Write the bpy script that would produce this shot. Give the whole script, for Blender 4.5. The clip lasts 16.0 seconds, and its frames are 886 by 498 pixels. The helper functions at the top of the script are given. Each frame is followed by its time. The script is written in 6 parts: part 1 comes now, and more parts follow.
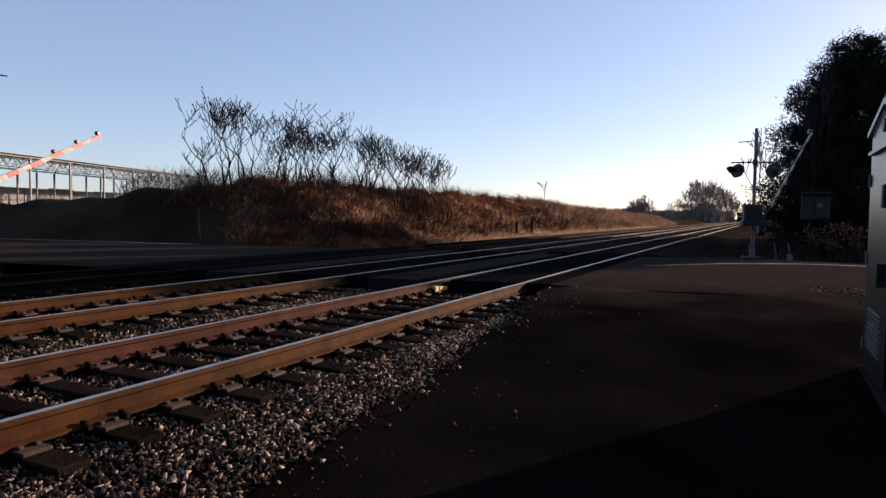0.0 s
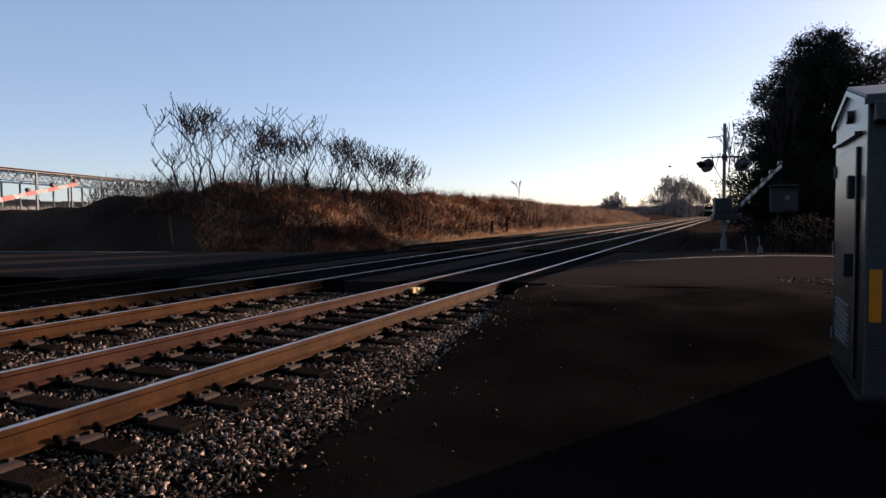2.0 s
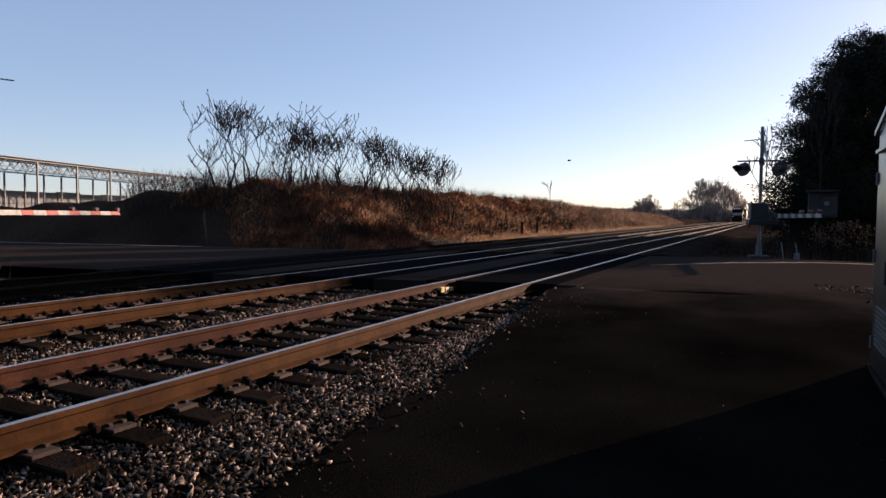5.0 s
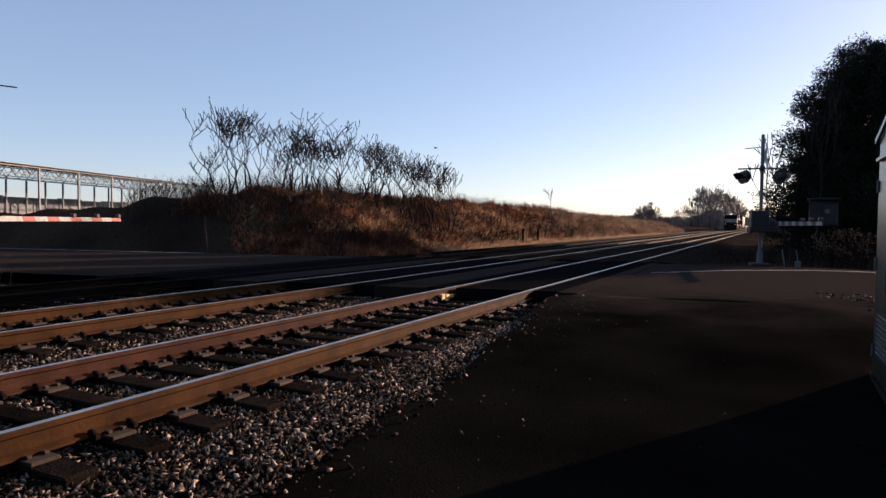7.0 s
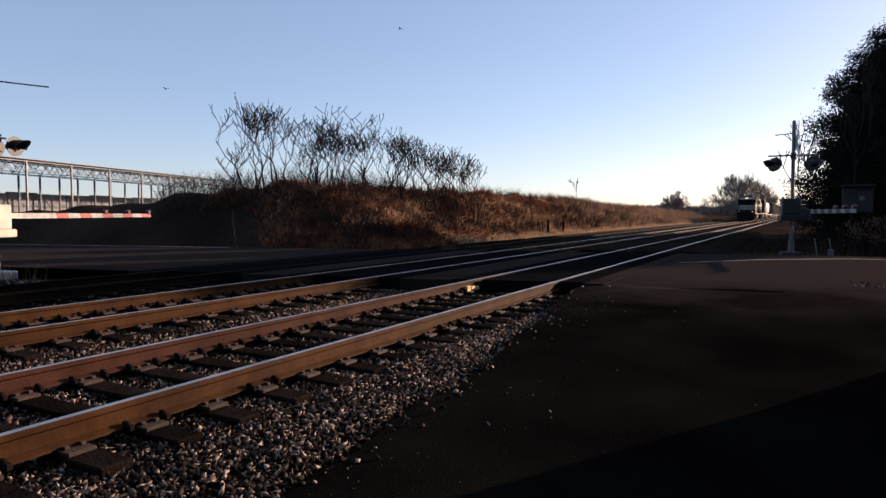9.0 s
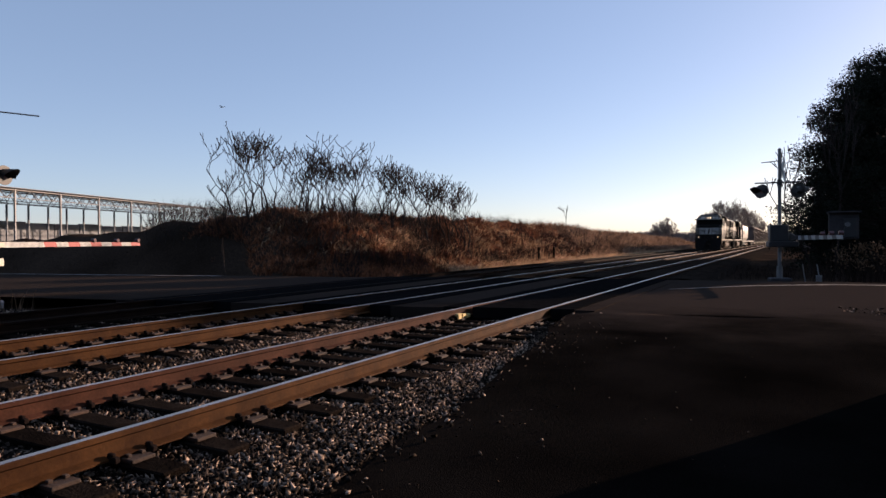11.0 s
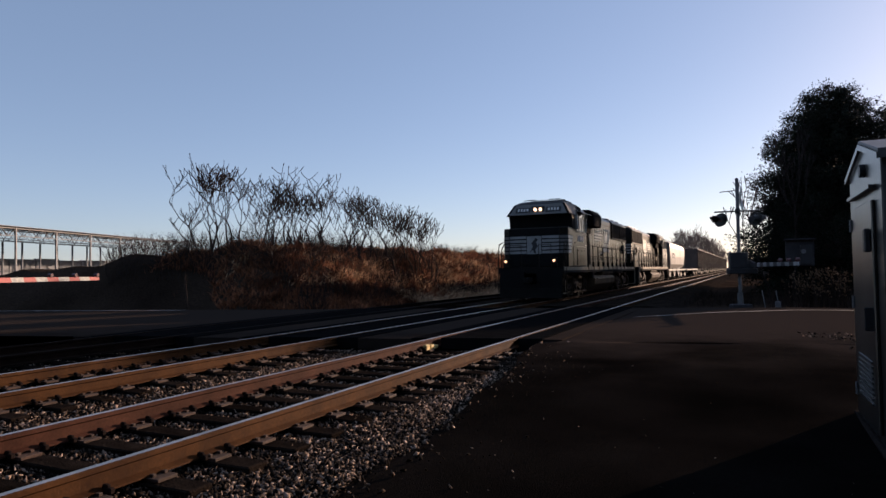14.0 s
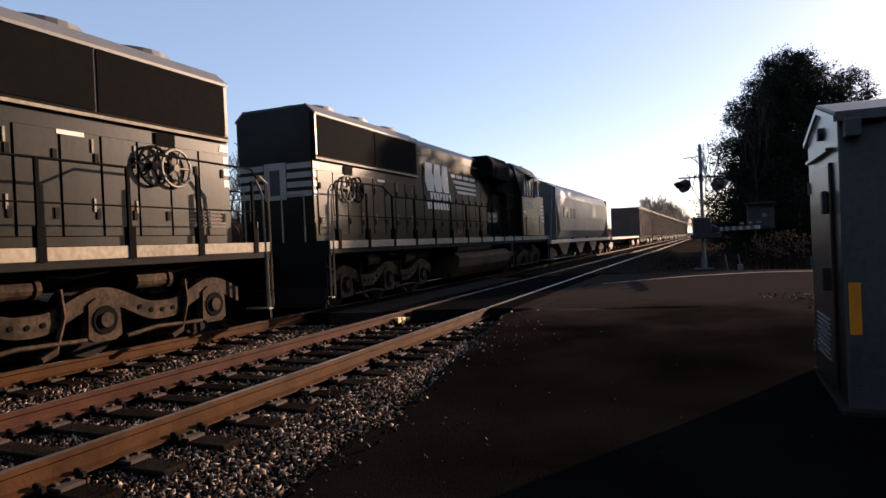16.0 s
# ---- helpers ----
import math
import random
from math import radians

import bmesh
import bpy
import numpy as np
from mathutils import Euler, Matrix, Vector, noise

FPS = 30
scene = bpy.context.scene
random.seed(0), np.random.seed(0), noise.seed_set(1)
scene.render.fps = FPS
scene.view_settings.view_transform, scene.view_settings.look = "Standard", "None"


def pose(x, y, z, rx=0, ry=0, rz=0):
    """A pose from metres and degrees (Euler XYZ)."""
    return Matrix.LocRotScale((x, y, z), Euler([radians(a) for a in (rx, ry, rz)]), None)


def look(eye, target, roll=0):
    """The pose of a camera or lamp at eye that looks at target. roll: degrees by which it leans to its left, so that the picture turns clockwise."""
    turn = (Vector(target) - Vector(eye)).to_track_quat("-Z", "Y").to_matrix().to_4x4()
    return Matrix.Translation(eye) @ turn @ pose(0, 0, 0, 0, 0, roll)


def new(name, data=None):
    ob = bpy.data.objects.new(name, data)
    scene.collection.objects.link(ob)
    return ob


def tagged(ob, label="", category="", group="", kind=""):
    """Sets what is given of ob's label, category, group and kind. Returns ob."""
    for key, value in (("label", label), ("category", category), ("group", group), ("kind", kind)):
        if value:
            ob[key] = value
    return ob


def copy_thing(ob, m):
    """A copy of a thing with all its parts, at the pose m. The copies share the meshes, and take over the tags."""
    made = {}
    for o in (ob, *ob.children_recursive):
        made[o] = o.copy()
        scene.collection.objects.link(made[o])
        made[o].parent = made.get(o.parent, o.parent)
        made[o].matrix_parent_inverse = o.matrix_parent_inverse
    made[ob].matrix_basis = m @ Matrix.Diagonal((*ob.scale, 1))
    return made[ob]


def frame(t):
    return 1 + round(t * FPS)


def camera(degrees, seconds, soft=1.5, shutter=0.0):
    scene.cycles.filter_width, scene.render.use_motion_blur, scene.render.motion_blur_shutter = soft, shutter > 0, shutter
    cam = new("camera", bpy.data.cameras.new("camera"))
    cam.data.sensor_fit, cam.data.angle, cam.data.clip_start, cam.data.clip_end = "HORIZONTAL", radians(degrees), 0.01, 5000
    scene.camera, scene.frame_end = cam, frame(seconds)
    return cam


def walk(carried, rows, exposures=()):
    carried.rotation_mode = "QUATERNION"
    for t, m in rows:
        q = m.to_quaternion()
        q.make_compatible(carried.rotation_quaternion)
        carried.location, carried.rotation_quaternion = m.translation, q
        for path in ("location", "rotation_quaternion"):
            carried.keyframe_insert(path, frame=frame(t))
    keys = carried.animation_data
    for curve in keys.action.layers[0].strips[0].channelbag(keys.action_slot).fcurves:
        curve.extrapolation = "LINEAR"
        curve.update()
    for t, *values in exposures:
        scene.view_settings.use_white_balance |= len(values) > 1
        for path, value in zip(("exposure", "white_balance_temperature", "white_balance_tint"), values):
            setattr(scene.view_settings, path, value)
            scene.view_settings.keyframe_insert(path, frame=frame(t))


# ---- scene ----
cam = camera(67.9, 16.0, soft=1.5)
EYE = (0.0, 0.0, 1.31)
TURNS = [
    (0.0, 25.8, -2.98, -0.84), (0.5, 23.94, -3.01, -1.07), (1.0, 23.84, -2.94, -0.2), (1.5, 24.22, -2.0, -0.61),
    (2.0, 23.66, -2.89, 0.57), (2.5, 24.61, -2.11, 0.65), (3.0, 25.76, -2.38, 0.43), (3.5, 28.02, -3.54, -0.28),
    (4.0, 27.19, -4.13, -0.2), (4.5, 26.48, -3.38, -0.32), (5.75, 26.2, -2.75, -0.5), (7.0, 26.33, -2.3, -0.56), (7.5, 28.71, -2.9, -0.26),
    (8.0, 30.2, -4.09, 0.23), (8.5, 29.68, -3.96, 0.21), (9.0, 28.48, -3.0, 0.12), (9.5, 29.08, -2.65, 0.01), (10.75, 28.0, -1.0, 0.25),
    (12.0, 26.59, 0.64, 0.46), (12.5, 25.99, 1.25, 0.48), (13.0, 25.18, 1.73, 0.56), (13.5, 25.09, 1.81, 0.67),
    (14.0, 24.83, 2.03, 0.98), (14.5, 24.03, 1.66, 0.6), (15.0, 22.86, 0.44, 2.04), (15.5, 21.89, -0.43, 2.47),
    (16.0, 22.16, -0.47, 2.55)]
walk(cam, [(t, pose(*EYE, 90 + p, r, y)) for t, y, p, r in TURNS], exposures=[(0, 0.66, 6650, 26), (9.5, 0.66, 6650, 26), (12.0, 0.47, 6600, 26), (14.0, 0.39, 6600, 26), (15.0, 0.58, 6650, 26), (15.5, 0.84, 6900, 26), (16, 0.9, 6900, 26)])

# ---- light: low winter sun ahead and to the right of the line ----
SUN_AZ, SUN_EL = 29.0, 13.5
world = bpy.data.worlds.new("sky")
scene.world = world
world.use_nodes = True
_nt = world.node_tree
_bg = _nt.nodes["Background"]
_sky = _nt.nodes.new("ShaderNodeTexSky")
_sky.sky_type = "NISHITA"
_sky.sun_disc = False
_sky.sun_elevation = radians(SUN_EL)
_sky.sun_rotation = radians(SUN_AZ)
_sky.air_density = 0.8
_sky.dust_density = 0.42
_sky.ozone_density = 1.3
_haze = _nt.nodes.new("ShaderNodeMix")
_haze.data_type = "RGBA"
_haze.inputs["Factor"].default_value = 0.27
_haze.inputs["B"].default_value = (3.0, 4.95, 6.9, 1)
_nt.links.new(_sky.outputs[0], _haze.inputs["A"])
_nt.links.new(_haze.outputs["Result"], _bg.inputs[0])
_bg.inputs[1].default_value = 0.1
_sd = bpy.data.lights.new("sun", "SUN")
_sd.energy, _sd.angle, _sd.color = 4.8, radians(0.55), (1.0, 0.78, 0.54)
sun = new("sun", _sd)
_a, _e = radians(SUN_AZ), radians(SUN_EL)
sun.matrix_basis = look((30 * math.sin(_a), 30 * math.cos(_a), 30 * math.tan(_e)), (0, 0, 0))


# ---- materials ----
def material(name, color, rough=0.7, metal=0.0, vary=0.25, scale=6.0, bump=0.2, tint=None, fine=60.0, obj_random=0.0,
             island=0.0, spec=0.5, coat=0.0, leafy=0.0, skew=0.0):
    m = bpy.data.materials.new(name)
    m.use_nodes = True
    nt = m.node_tree
    n, l = nt.nodes, nt.links
    b = n["Principled BSDF"]
    b.inputs["Roughness"].default_value = rough
    b.inputs["Metallic"].default_value = metal
    b.inputs["Specular IOR Level"].default_value = spec
    b.inputs["Coat Weight"].default_value = coat
    tc = n.new("ShaderNodeTexCoord")
    big = n.new("ShaderNodeTexNoise")
    big.inputs["Scale"].default_value = scale
    big.inputs["Detail"].default_value = 5
    small = n.new("ShaderNodeTexNoise")
    small.inputs["Scale"].default_value = fine
    small.inputs["Detail"].default_value = 4
    l.new(tc.outputs["Object"], big.inputs["Vector"])
    l.new(tc.outputs["Object"], small.inputs["Vector"])
    ramp = n.new("ShaderNodeValToRGB")
    ramp.color_ramp.elements[0].position, ramp.color_ramp.elements[1].position = 0.3, 0.7
    c2 = tint or tuple(min(1, c * (1 + vary)) for c in color)
    ramp.color_ramp.elements[0].color = (*(c * (1 - vary) for c in color), 1)
    ramp.color_ramp.elements[1].color = (*c2, 1)
    l.new(big.outputs["Fac"], ramp.inputs["Fac"])
    mul = n.new("ShaderNodeMix")
    mul.data_type, mul.blend_type = "RGBA", "MULTIPLY"
    mul.inputs["Factor"].default_value = 1.0
    r2 = n.new("ShaderNodeMapRange")
    r2.inputs["From Min"].default_value, r2.inputs["From Max"].default_value = 0.3, 0.7
    r2.inputs["To Min"].default_value, r2.inputs["To Max"].default_value = 1 - vary, 1 + vary * 0.6
    l.new(small.outputs["Fac"], r2.inputs["Value"])
    l.new(ramp.outputs["Color"], mul.inputs["A"])
    l.new(r2.outputs["Result"], mul.inputs["B"])
    out = mul.outputs["Result"]
    if obj_random or island:
        src = n.new("ShaderNodeNewGeometry").outputs["Random Per Island"] if island else n.new("ShaderNodeObjectInfo").outputs["Random"]
        r3 = n.new("ShaderNodeMapRange")
        k = island or obj_random
        r3.inputs["To Min"].default_value, r3.inputs["To Max"].default_value = 1 - k, 1 + k
        if skew:
            pw = n.new("ShaderNodeMath")
            pw.operation = "POWER"
            pw.inputs[1].default_value = skew
            l.new(src, pw.inputs[0])
            src = pw.outputs[0]
        l.new(src, r3.inputs["Value"])
        mul2 = n.new("ShaderNodeMix")
        mul2.data_type, mul2.blend_type = "RGBA", "MULTIPLY"
        mul2.inputs["Factor"].default_value = 1.0
        l.new(out, mul2.inputs["A"])
        l.new(r3.outputs["Result"], mul2.inputs["B"])
        out = mul2.outputs["Result"]
    l.new(out, b.inputs["Base Color"])
    if leafy:
        tr = n.new("ShaderNodeBsdfTranslucent")
        mx = n.new("ShaderNodeMixShader")
        mx.inputs[0].default_value = leafy
        l.new(out, tr.inputs["Color"])
        l.new(b.outputs[0], mx.inputs[1])
        l.new(tr.outputs[0], mx.inputs[2])
        l.new(mx.outputs[0], n["Material Output"].inputs["Surface"])
    if bump:
        bp = n.new("ShaderNodeBump")
        bp.inputs["Strength"].default_value = bump
        bp.inputs["Distance"].default_value = 0.02
        l.new(small.outputs["Fac"], bp.inputs["Height"])
        l.new(bp.outputs["Normal"], b.inputs["Normal"])
    return m


def lamp_glow(name, color, strength):
    m = bpy.data.materials.new(name)
    m.use_nodes = True
    b = m.node_tree.nodes["Principled BSDF"]
    b.inputs["Base Color"].default_value = (*color, 1)
    b.inputs["Emission Color"].default_value = (*color, 1)
    b.inputs["Emission Strength"].default_value = strength
    return m


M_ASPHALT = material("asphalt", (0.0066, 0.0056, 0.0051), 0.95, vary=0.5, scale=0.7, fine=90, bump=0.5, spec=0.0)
def shade_to_dust(m, color):
    """Tan road dust fading, away from the carriageway, into painted shade; broken by noise."""
    nt = m.node_tree
    n, l = nt.nodes, nt.links
    b = n["Principled BSDF"]
    tc = n.new("ShaderNodeTexCoord")
    sep = n.new("ShaderNodeSeparateXYZ")
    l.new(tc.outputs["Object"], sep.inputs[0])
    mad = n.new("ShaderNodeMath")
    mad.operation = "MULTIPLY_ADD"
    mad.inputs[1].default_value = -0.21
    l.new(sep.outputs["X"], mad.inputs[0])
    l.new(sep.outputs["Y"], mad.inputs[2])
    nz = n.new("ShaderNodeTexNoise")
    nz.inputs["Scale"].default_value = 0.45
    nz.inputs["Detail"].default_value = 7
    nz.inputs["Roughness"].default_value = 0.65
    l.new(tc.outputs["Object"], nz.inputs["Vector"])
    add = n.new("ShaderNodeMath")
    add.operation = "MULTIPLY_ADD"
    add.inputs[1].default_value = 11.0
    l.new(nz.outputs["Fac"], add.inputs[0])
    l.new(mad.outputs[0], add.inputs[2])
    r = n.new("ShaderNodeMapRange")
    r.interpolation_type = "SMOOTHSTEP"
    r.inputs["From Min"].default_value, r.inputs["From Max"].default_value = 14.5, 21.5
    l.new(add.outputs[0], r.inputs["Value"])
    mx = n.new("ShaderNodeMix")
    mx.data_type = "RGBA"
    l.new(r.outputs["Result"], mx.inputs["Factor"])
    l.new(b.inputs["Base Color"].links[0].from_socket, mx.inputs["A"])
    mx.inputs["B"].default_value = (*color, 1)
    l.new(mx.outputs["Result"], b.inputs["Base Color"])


# Near apron's house and tree shade sits in the dark base colour.
shade_to_dust(M_ASPHALT, (0.035, 0.027, 0.0232))
M_EDGE = material("edge_paint_and_sheen", (0.17, 0.15, 0.137), 0.9, vary=0.5, scale=2.0, fine=18, bump=0.1, spec=0.05)
M_ROAD = material("worn_road", (0.031, 0.026, 0.024), 0.95, vary=0.4, scale=0.5, fine=60, bump=0.4, spec=0.0)
M_CREAM = material("cream_paint", (0.6, 0.55, 0.44), 0.55, vary=0.12, scale=3, fine=30, bump=0.05)
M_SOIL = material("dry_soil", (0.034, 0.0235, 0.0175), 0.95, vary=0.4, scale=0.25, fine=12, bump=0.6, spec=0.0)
M_GRASS = material("dry_grass", (0.115, 0.045, 0.026), 0.9, vary=0.6, scale=0.6, fine=2.6, bump=0.0, tint=(0.42, 0.168, 0.085), island=0.6, spec=0.05, leafy=0.3)
M_GRASSFAR = material("tan_grass", (0.17, 0.098, 0.064), 0.9, vary=0.5, scale=0.4, fine=2.6, bump=0.0, tint=(0.45, 0.28, 0.185), island=0.6, spec=0.05, leafy=0.3)
M_TUSSOCK = material("tan_tussock", (0.55, 0.36, 0.22), 0.9, vary=0.45, scale=0.9, fine=5, bump=0.0, island=0.5, spec=0.05, leafy=0.35)
M_BRUSH = material("red_brush", (0.11, 0.042, 0.025), 0.9, vary=0.4, scale=0.8, fine=6, bump=0.0, island=0.4, spec=0.05, leafy=0.3)
M_STONE = material("ballast_stone", (0.255, 0.184, 0.142), 0.85, vary=0.25, scale=20, fine=120, bump=0.3, island=0.96, spec=0.06, skew=4.6)
# Near black, painting the shade in the gaps between the stones.
M_BEDSHADE = material("ballast_bed_shade", (0.007, 0.006, 0.0055), 0.95, vary=0.6, scale=14, fine=45, bump=1.0, spec=0.0)
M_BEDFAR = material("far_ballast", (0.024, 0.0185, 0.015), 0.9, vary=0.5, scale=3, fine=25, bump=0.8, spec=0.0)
M_TIE = material("tie_wood", (0.0125, 0.0095, 0.0078), 0.9, vary=0.4, scale=5, fine=50, bump=0.6, obj_random=0.35, spec=0.0)
M_RUST = material("rail_rust", (0.046, 0.0172, 0.0052), 0.75, vary=0.25, scale=3, fine=40, bump=0.15, tint=(0.078, 0.032, 0.0095), spec=0.1)
M_RUSTRED = material("rail_rust_red", (0.048, 0.0165, 0.0095), 0.75, vary=0.25, scale=3, fine=40, bump=0.15, tint=(0.075, 0.029, 0.0175), spec=0.1)
# Rust darkened to paint the third track's shade; its heads stay unpolished.
M_RUSTSHADE = material("rail_rust_shaded", (0.012, 0.007, 0.005), 0.85, vary=0.3, scale=3, fine=40, bump=0.15, spec=0.05)
M_ANCHOR = material("anchor_iron", (0.014, 0.009, 0.008), 0.85, vary=0.35, scale=8, fine=60, bump=0.2, spec=0.05)
M_RUSTDARK = material("plate_rust", (0.05, 0.025, 0.0155), 0.8, vary=0.35, scale=8, fine=60, bump=0.3, obj_random=0.3)
M_RAILTOP = material("rail_polished", (0.55, 0.46, 0.40), 0.36, metal=1.0, vary=0.25, scale=3, fine=60, bump=0.05)
M_BLACK = material("loco_black", (0.0042, 0.0035, 0.0026), 0.32, vary=0.45, scale=0.9, fine=14, bump=0.05, tint=(0.0145, 0.0115, 0.0075), spec=0.17)
M_NOSE = material("gloss_black", (0.0055, 0.0055, 0.006), 0.5, vary=0.3, scale=1.5, fine=20, bump=0.02, spec=0.09)
# Darker copy of the white paint, with the locomotive ends' shade in it.
M_STRIPESHADE = material("shaded_white_paint", (0.27, 0.267, 0.258), 0.6, vary=0.2, scale=1.5, fine=30, bump=0.03, spec=0.2)
M_BROW = material("brow_grey", (0.13, 0.125, 0.115), 0.5, vary=0.12, scale=2, fine=20, bump=0.02)
M_TANK = material("dusty_tank", (0.055, 0.033, 0.02), 0.65, vary=0.35, scale=1.2, fine=14, bump=0.05, tint=(0.105, 0.066, 0.04), spec=0.12)
M_TRUCK = material("grimy_casting", (0.016, 0.0105, 0.007), 0.75, vary=0.6, scale=2.6, fine=16, bump=0.15, tint=(0.075, 0.047, 0.029), spec=0.1)
M_PIPE = material("rail_black", (0.005, 0.005, 0.005), 0.85, vary=0.2, scale=4, fine=30, bump=0.0, spec=0.03)
M_SILL = material("dusty_sill", (0.29, 0.245, 0.18), 0.6, vary=0.3, scale=1.0, fine=12, bump=0.03, spec=0.2)
M_UNDER = material("running_gear_grime", (0.10, 0.068, 0.046), 0.7, vary=0.4, scale=3, fine=25, bump=0.2)
M_DARKGEAR = material("dark_underframe", (0.008, 0.0075, 0.007), 0.85, vary=0.3, scale=3, fine=25, bump=0.2, spec=0.15)
M_WHITE = material("white_paint", (0.58, 0.55, 0.50), 0.5, vary=0.08, scale=1.5, fine=30, bump=0.03)
M_GRILLE = material("radiator_grille", (0.005, 0.005, 0.0055), 0.95, vary=0.2, scale=8, fine=90, bump=0.2, spec=0.05)
M_STEEL = material("galvanised_steel", (0.14, 0.14, 0.145), 0.5, metal=0.35, vary=0.15, scale=3, fine=40, bump=0.05)
# Duller than M_ALU: the camera-side wall's dark reflections are put into the colour.
M_HOUSE = material("dark_reflection_aluminium", (0.08, 0.0785, 0.076), 0.5, metal=0.2, vary=0.2, scale=1.2, fine=20, bump=0.03)
M_ALU = material("aluminium_sheet", (0.13, 0.128, 0.123), 0.34, metal=1.0, vary=0.15, scale=2, fine=25, bump=0.015)
M_GREYPAINT = material("grey_paint", (0.06, 0.06, 0.06), 0.5, vary=0.15, scale=2, fine=30, bump=0.05)
M_RED = material("red_stripe", (0.36, 0.03, 0.028), 0.5, vary=0.1, scale=4, fine=40, bump=0.0)
M_ORANGE = material("orange_reflector", (0.85, 0.27, 0.02), 0.4, vary=0.06, scale=9, fine=60, bump=0.0)
M_SIGNALBLACK = material("signal_black", (0.015, 0.015, 0.017), 0.5, vary=0.2, scale=6, fine=50, bump=0.05)
M_LENS = material("red_lens", (0.10, 0.045, 0.05), 0.25, vary=0.1, scale=30, fine=90, bump=0.0)
M_BARK = material("bare_bark", (0.026, 0.019, 0.017), 0.9, vary=0.3, scale=5, fine=60, bump=0.4, spec=0.15)
M_NEEDLE = material("evergreen_leaf", (0.008, 0.011, 0.006), 0.8, vary=0.3, scale=1.5, fine=30, bump=0.0, island=0.5, spec=0.15)
M_WEED = material("dry_weed", (0.19, 0.125, 0.08), 0.9, vary=0.4, scale=1.0, fine=20, bump=0.0, island=0.5, spec=0.1, leafy=0.5)
# Dark weed colour that paints the trees' shade on the stalks.
M_STALKSHADE = material("shaded_stalk", (0.03, 0.02, 0.016), 0.9, vary=0.4, scale=1.0, fine=20, bump=0.0, island=0.5, spec=0.05)
M_HOPPER = material("hopper_grey", (0.32, 0.29, 0.25), 0.45, vary=0.15, scale=0.8, fine=14, bump=0.04, tint=(0.42, 0.385, 0.335))
M_CARBROWN = material("car_brown", (0.055, 0.034, 0.028), 0.7, vary=0.35, scale=0.8, fine=14, bump=0.05)
M_WALLGREY = material("grey_cladding", (0.12, 0.13, 0.15), 0.6, vary=0.15, scale=0.3, fine=4, bump=0.0)
M_GALV = material("bright_galvanised", (0.30, 0.30, 0.30), 0.5, metal=0.2, vary=0.15, scale=3, fine=40, bump=0.05)
M_RUBBER = material("crossing_rubber", (0.0075, 0.0075, 0.008), 0.9, vary=0.3, scale=4, fine=60, bump=0.3, spec=0.0)
M_YELLOW = material("yellow_paint", (0.62, 0.44, 0.16), 0.6, vary=0.25, scale=9, fine=60, bump=0.1)
M_CABGLASS = material("smoked_cab_glass", (0.012, 0.013, 0.013), 0.08, vary=0.2, scale=2, fine=20, bump=0.0, spec=0.5)
M_HEAD = lamp_glow("headlight", (1.0, 0.68, 0.40), 2.4)
M_DITCH = lamp_glow("ditch_lamp", (1.0, 0.55, 0.28), 1.5)
M_LINE = material("road_paint", (0.5, 0.49, 0.46), 0.8, vary=0.3, scale=6, fine=60, bump=0.1)
M_DULLARM = material("dark_grey_arm", (0.045, 0.042, 0.045), 0.8, vary=0.2, scale=3, fine=30, bump=0.05, spec=0.1)
# Twig colour raised so that it paints the haze of distance.
M_HAZEWOODS = material("hazed_woods", (0.21, 0.165, 0.148), 0.95, vary=0.4, scale=0.3, fine=3, bump=0.0, spec=0.05)


# ---- mesh helpers ----
def box(bm, x0, x1, y0, y1, z0, z1, bevel=0.0):
    vs = [bm.verts.new((x, y, z)) for z in (z0, z1) for x, y in ((x0, y0), (x1, y0), (x1, y1), (x0, y1))]
    fs = [bm.faces.new([vs[i] for i in f]) for f in
          ((3, 2, 1, 0), (4, 5, 6, 7), (0, 1, 5, 4), (1, 2, 6, 5), (2, 3, 7, 6), (3, 0, 4, 7))]
    if bevel:
        es = list({e for f in fs for e in f.edges})
        bmesh.ops.bevel(bm, geom=es, offset=bevel, segments=1, affect="EDGES")
    return bm


def cyl(bm, p, q, r, n=10, r2=None):
    p, q = Vector(p), Vector(q)
    d = (q - p).normalized()
    u = d.orthogonal().normalized()
    v = d.cross(u)
    r2 = r if r2 is None else r2
    a = [bm.verts.new(p + (u * math.cos(k) + v * math.sin(k)) * r) for k in (2 * math.pi * i / n for i in range(n))]
    b = [bm.verts.new(q + (u * math.cos(k) + v * math.sin(k)) * r2) for k in (2 * math.pi * i / n for i in range(n))]
    for i in range(n):
        bm.faces.new((a[i], a[(i + 1) % n], b[(i + 1) % n], b[i]))
    bm.faces.new(a[::-1]), bm.faces.new(b)
    return bm


def bar(bm, pts, r, n=6):
    P = [Vector(p) for p in pts]
    D = [(b - a).normalized() for a, b in zip(P, P[1:])]
    T = [D[0]] + [(a + b).normalized() for a, b in zip(D, D[1:])] + [D[-1]]
    u = T[0].orthogonal().normalized()
    rings = []
    for p, d in zip(P, T):
        u = (u - d * u.dot(d)).normalized()
        v = d.cross(u)
        rings.append([bm.verts.new(p + (u * math.cos(6.28319 * i / n) + v * math.sin(6.28319 * i / n)) * r) for i in range(n)])
    for a, b in zip(rings, rings[1:]):
        for i in range(n):
            bm.faces.new((a[i], a[(i + 1) % n], b[(i + 1) % n], b[i]))
    bm.faces.new(rings[0][::-1]), bm.faces.new(rings[-1])
    return bm


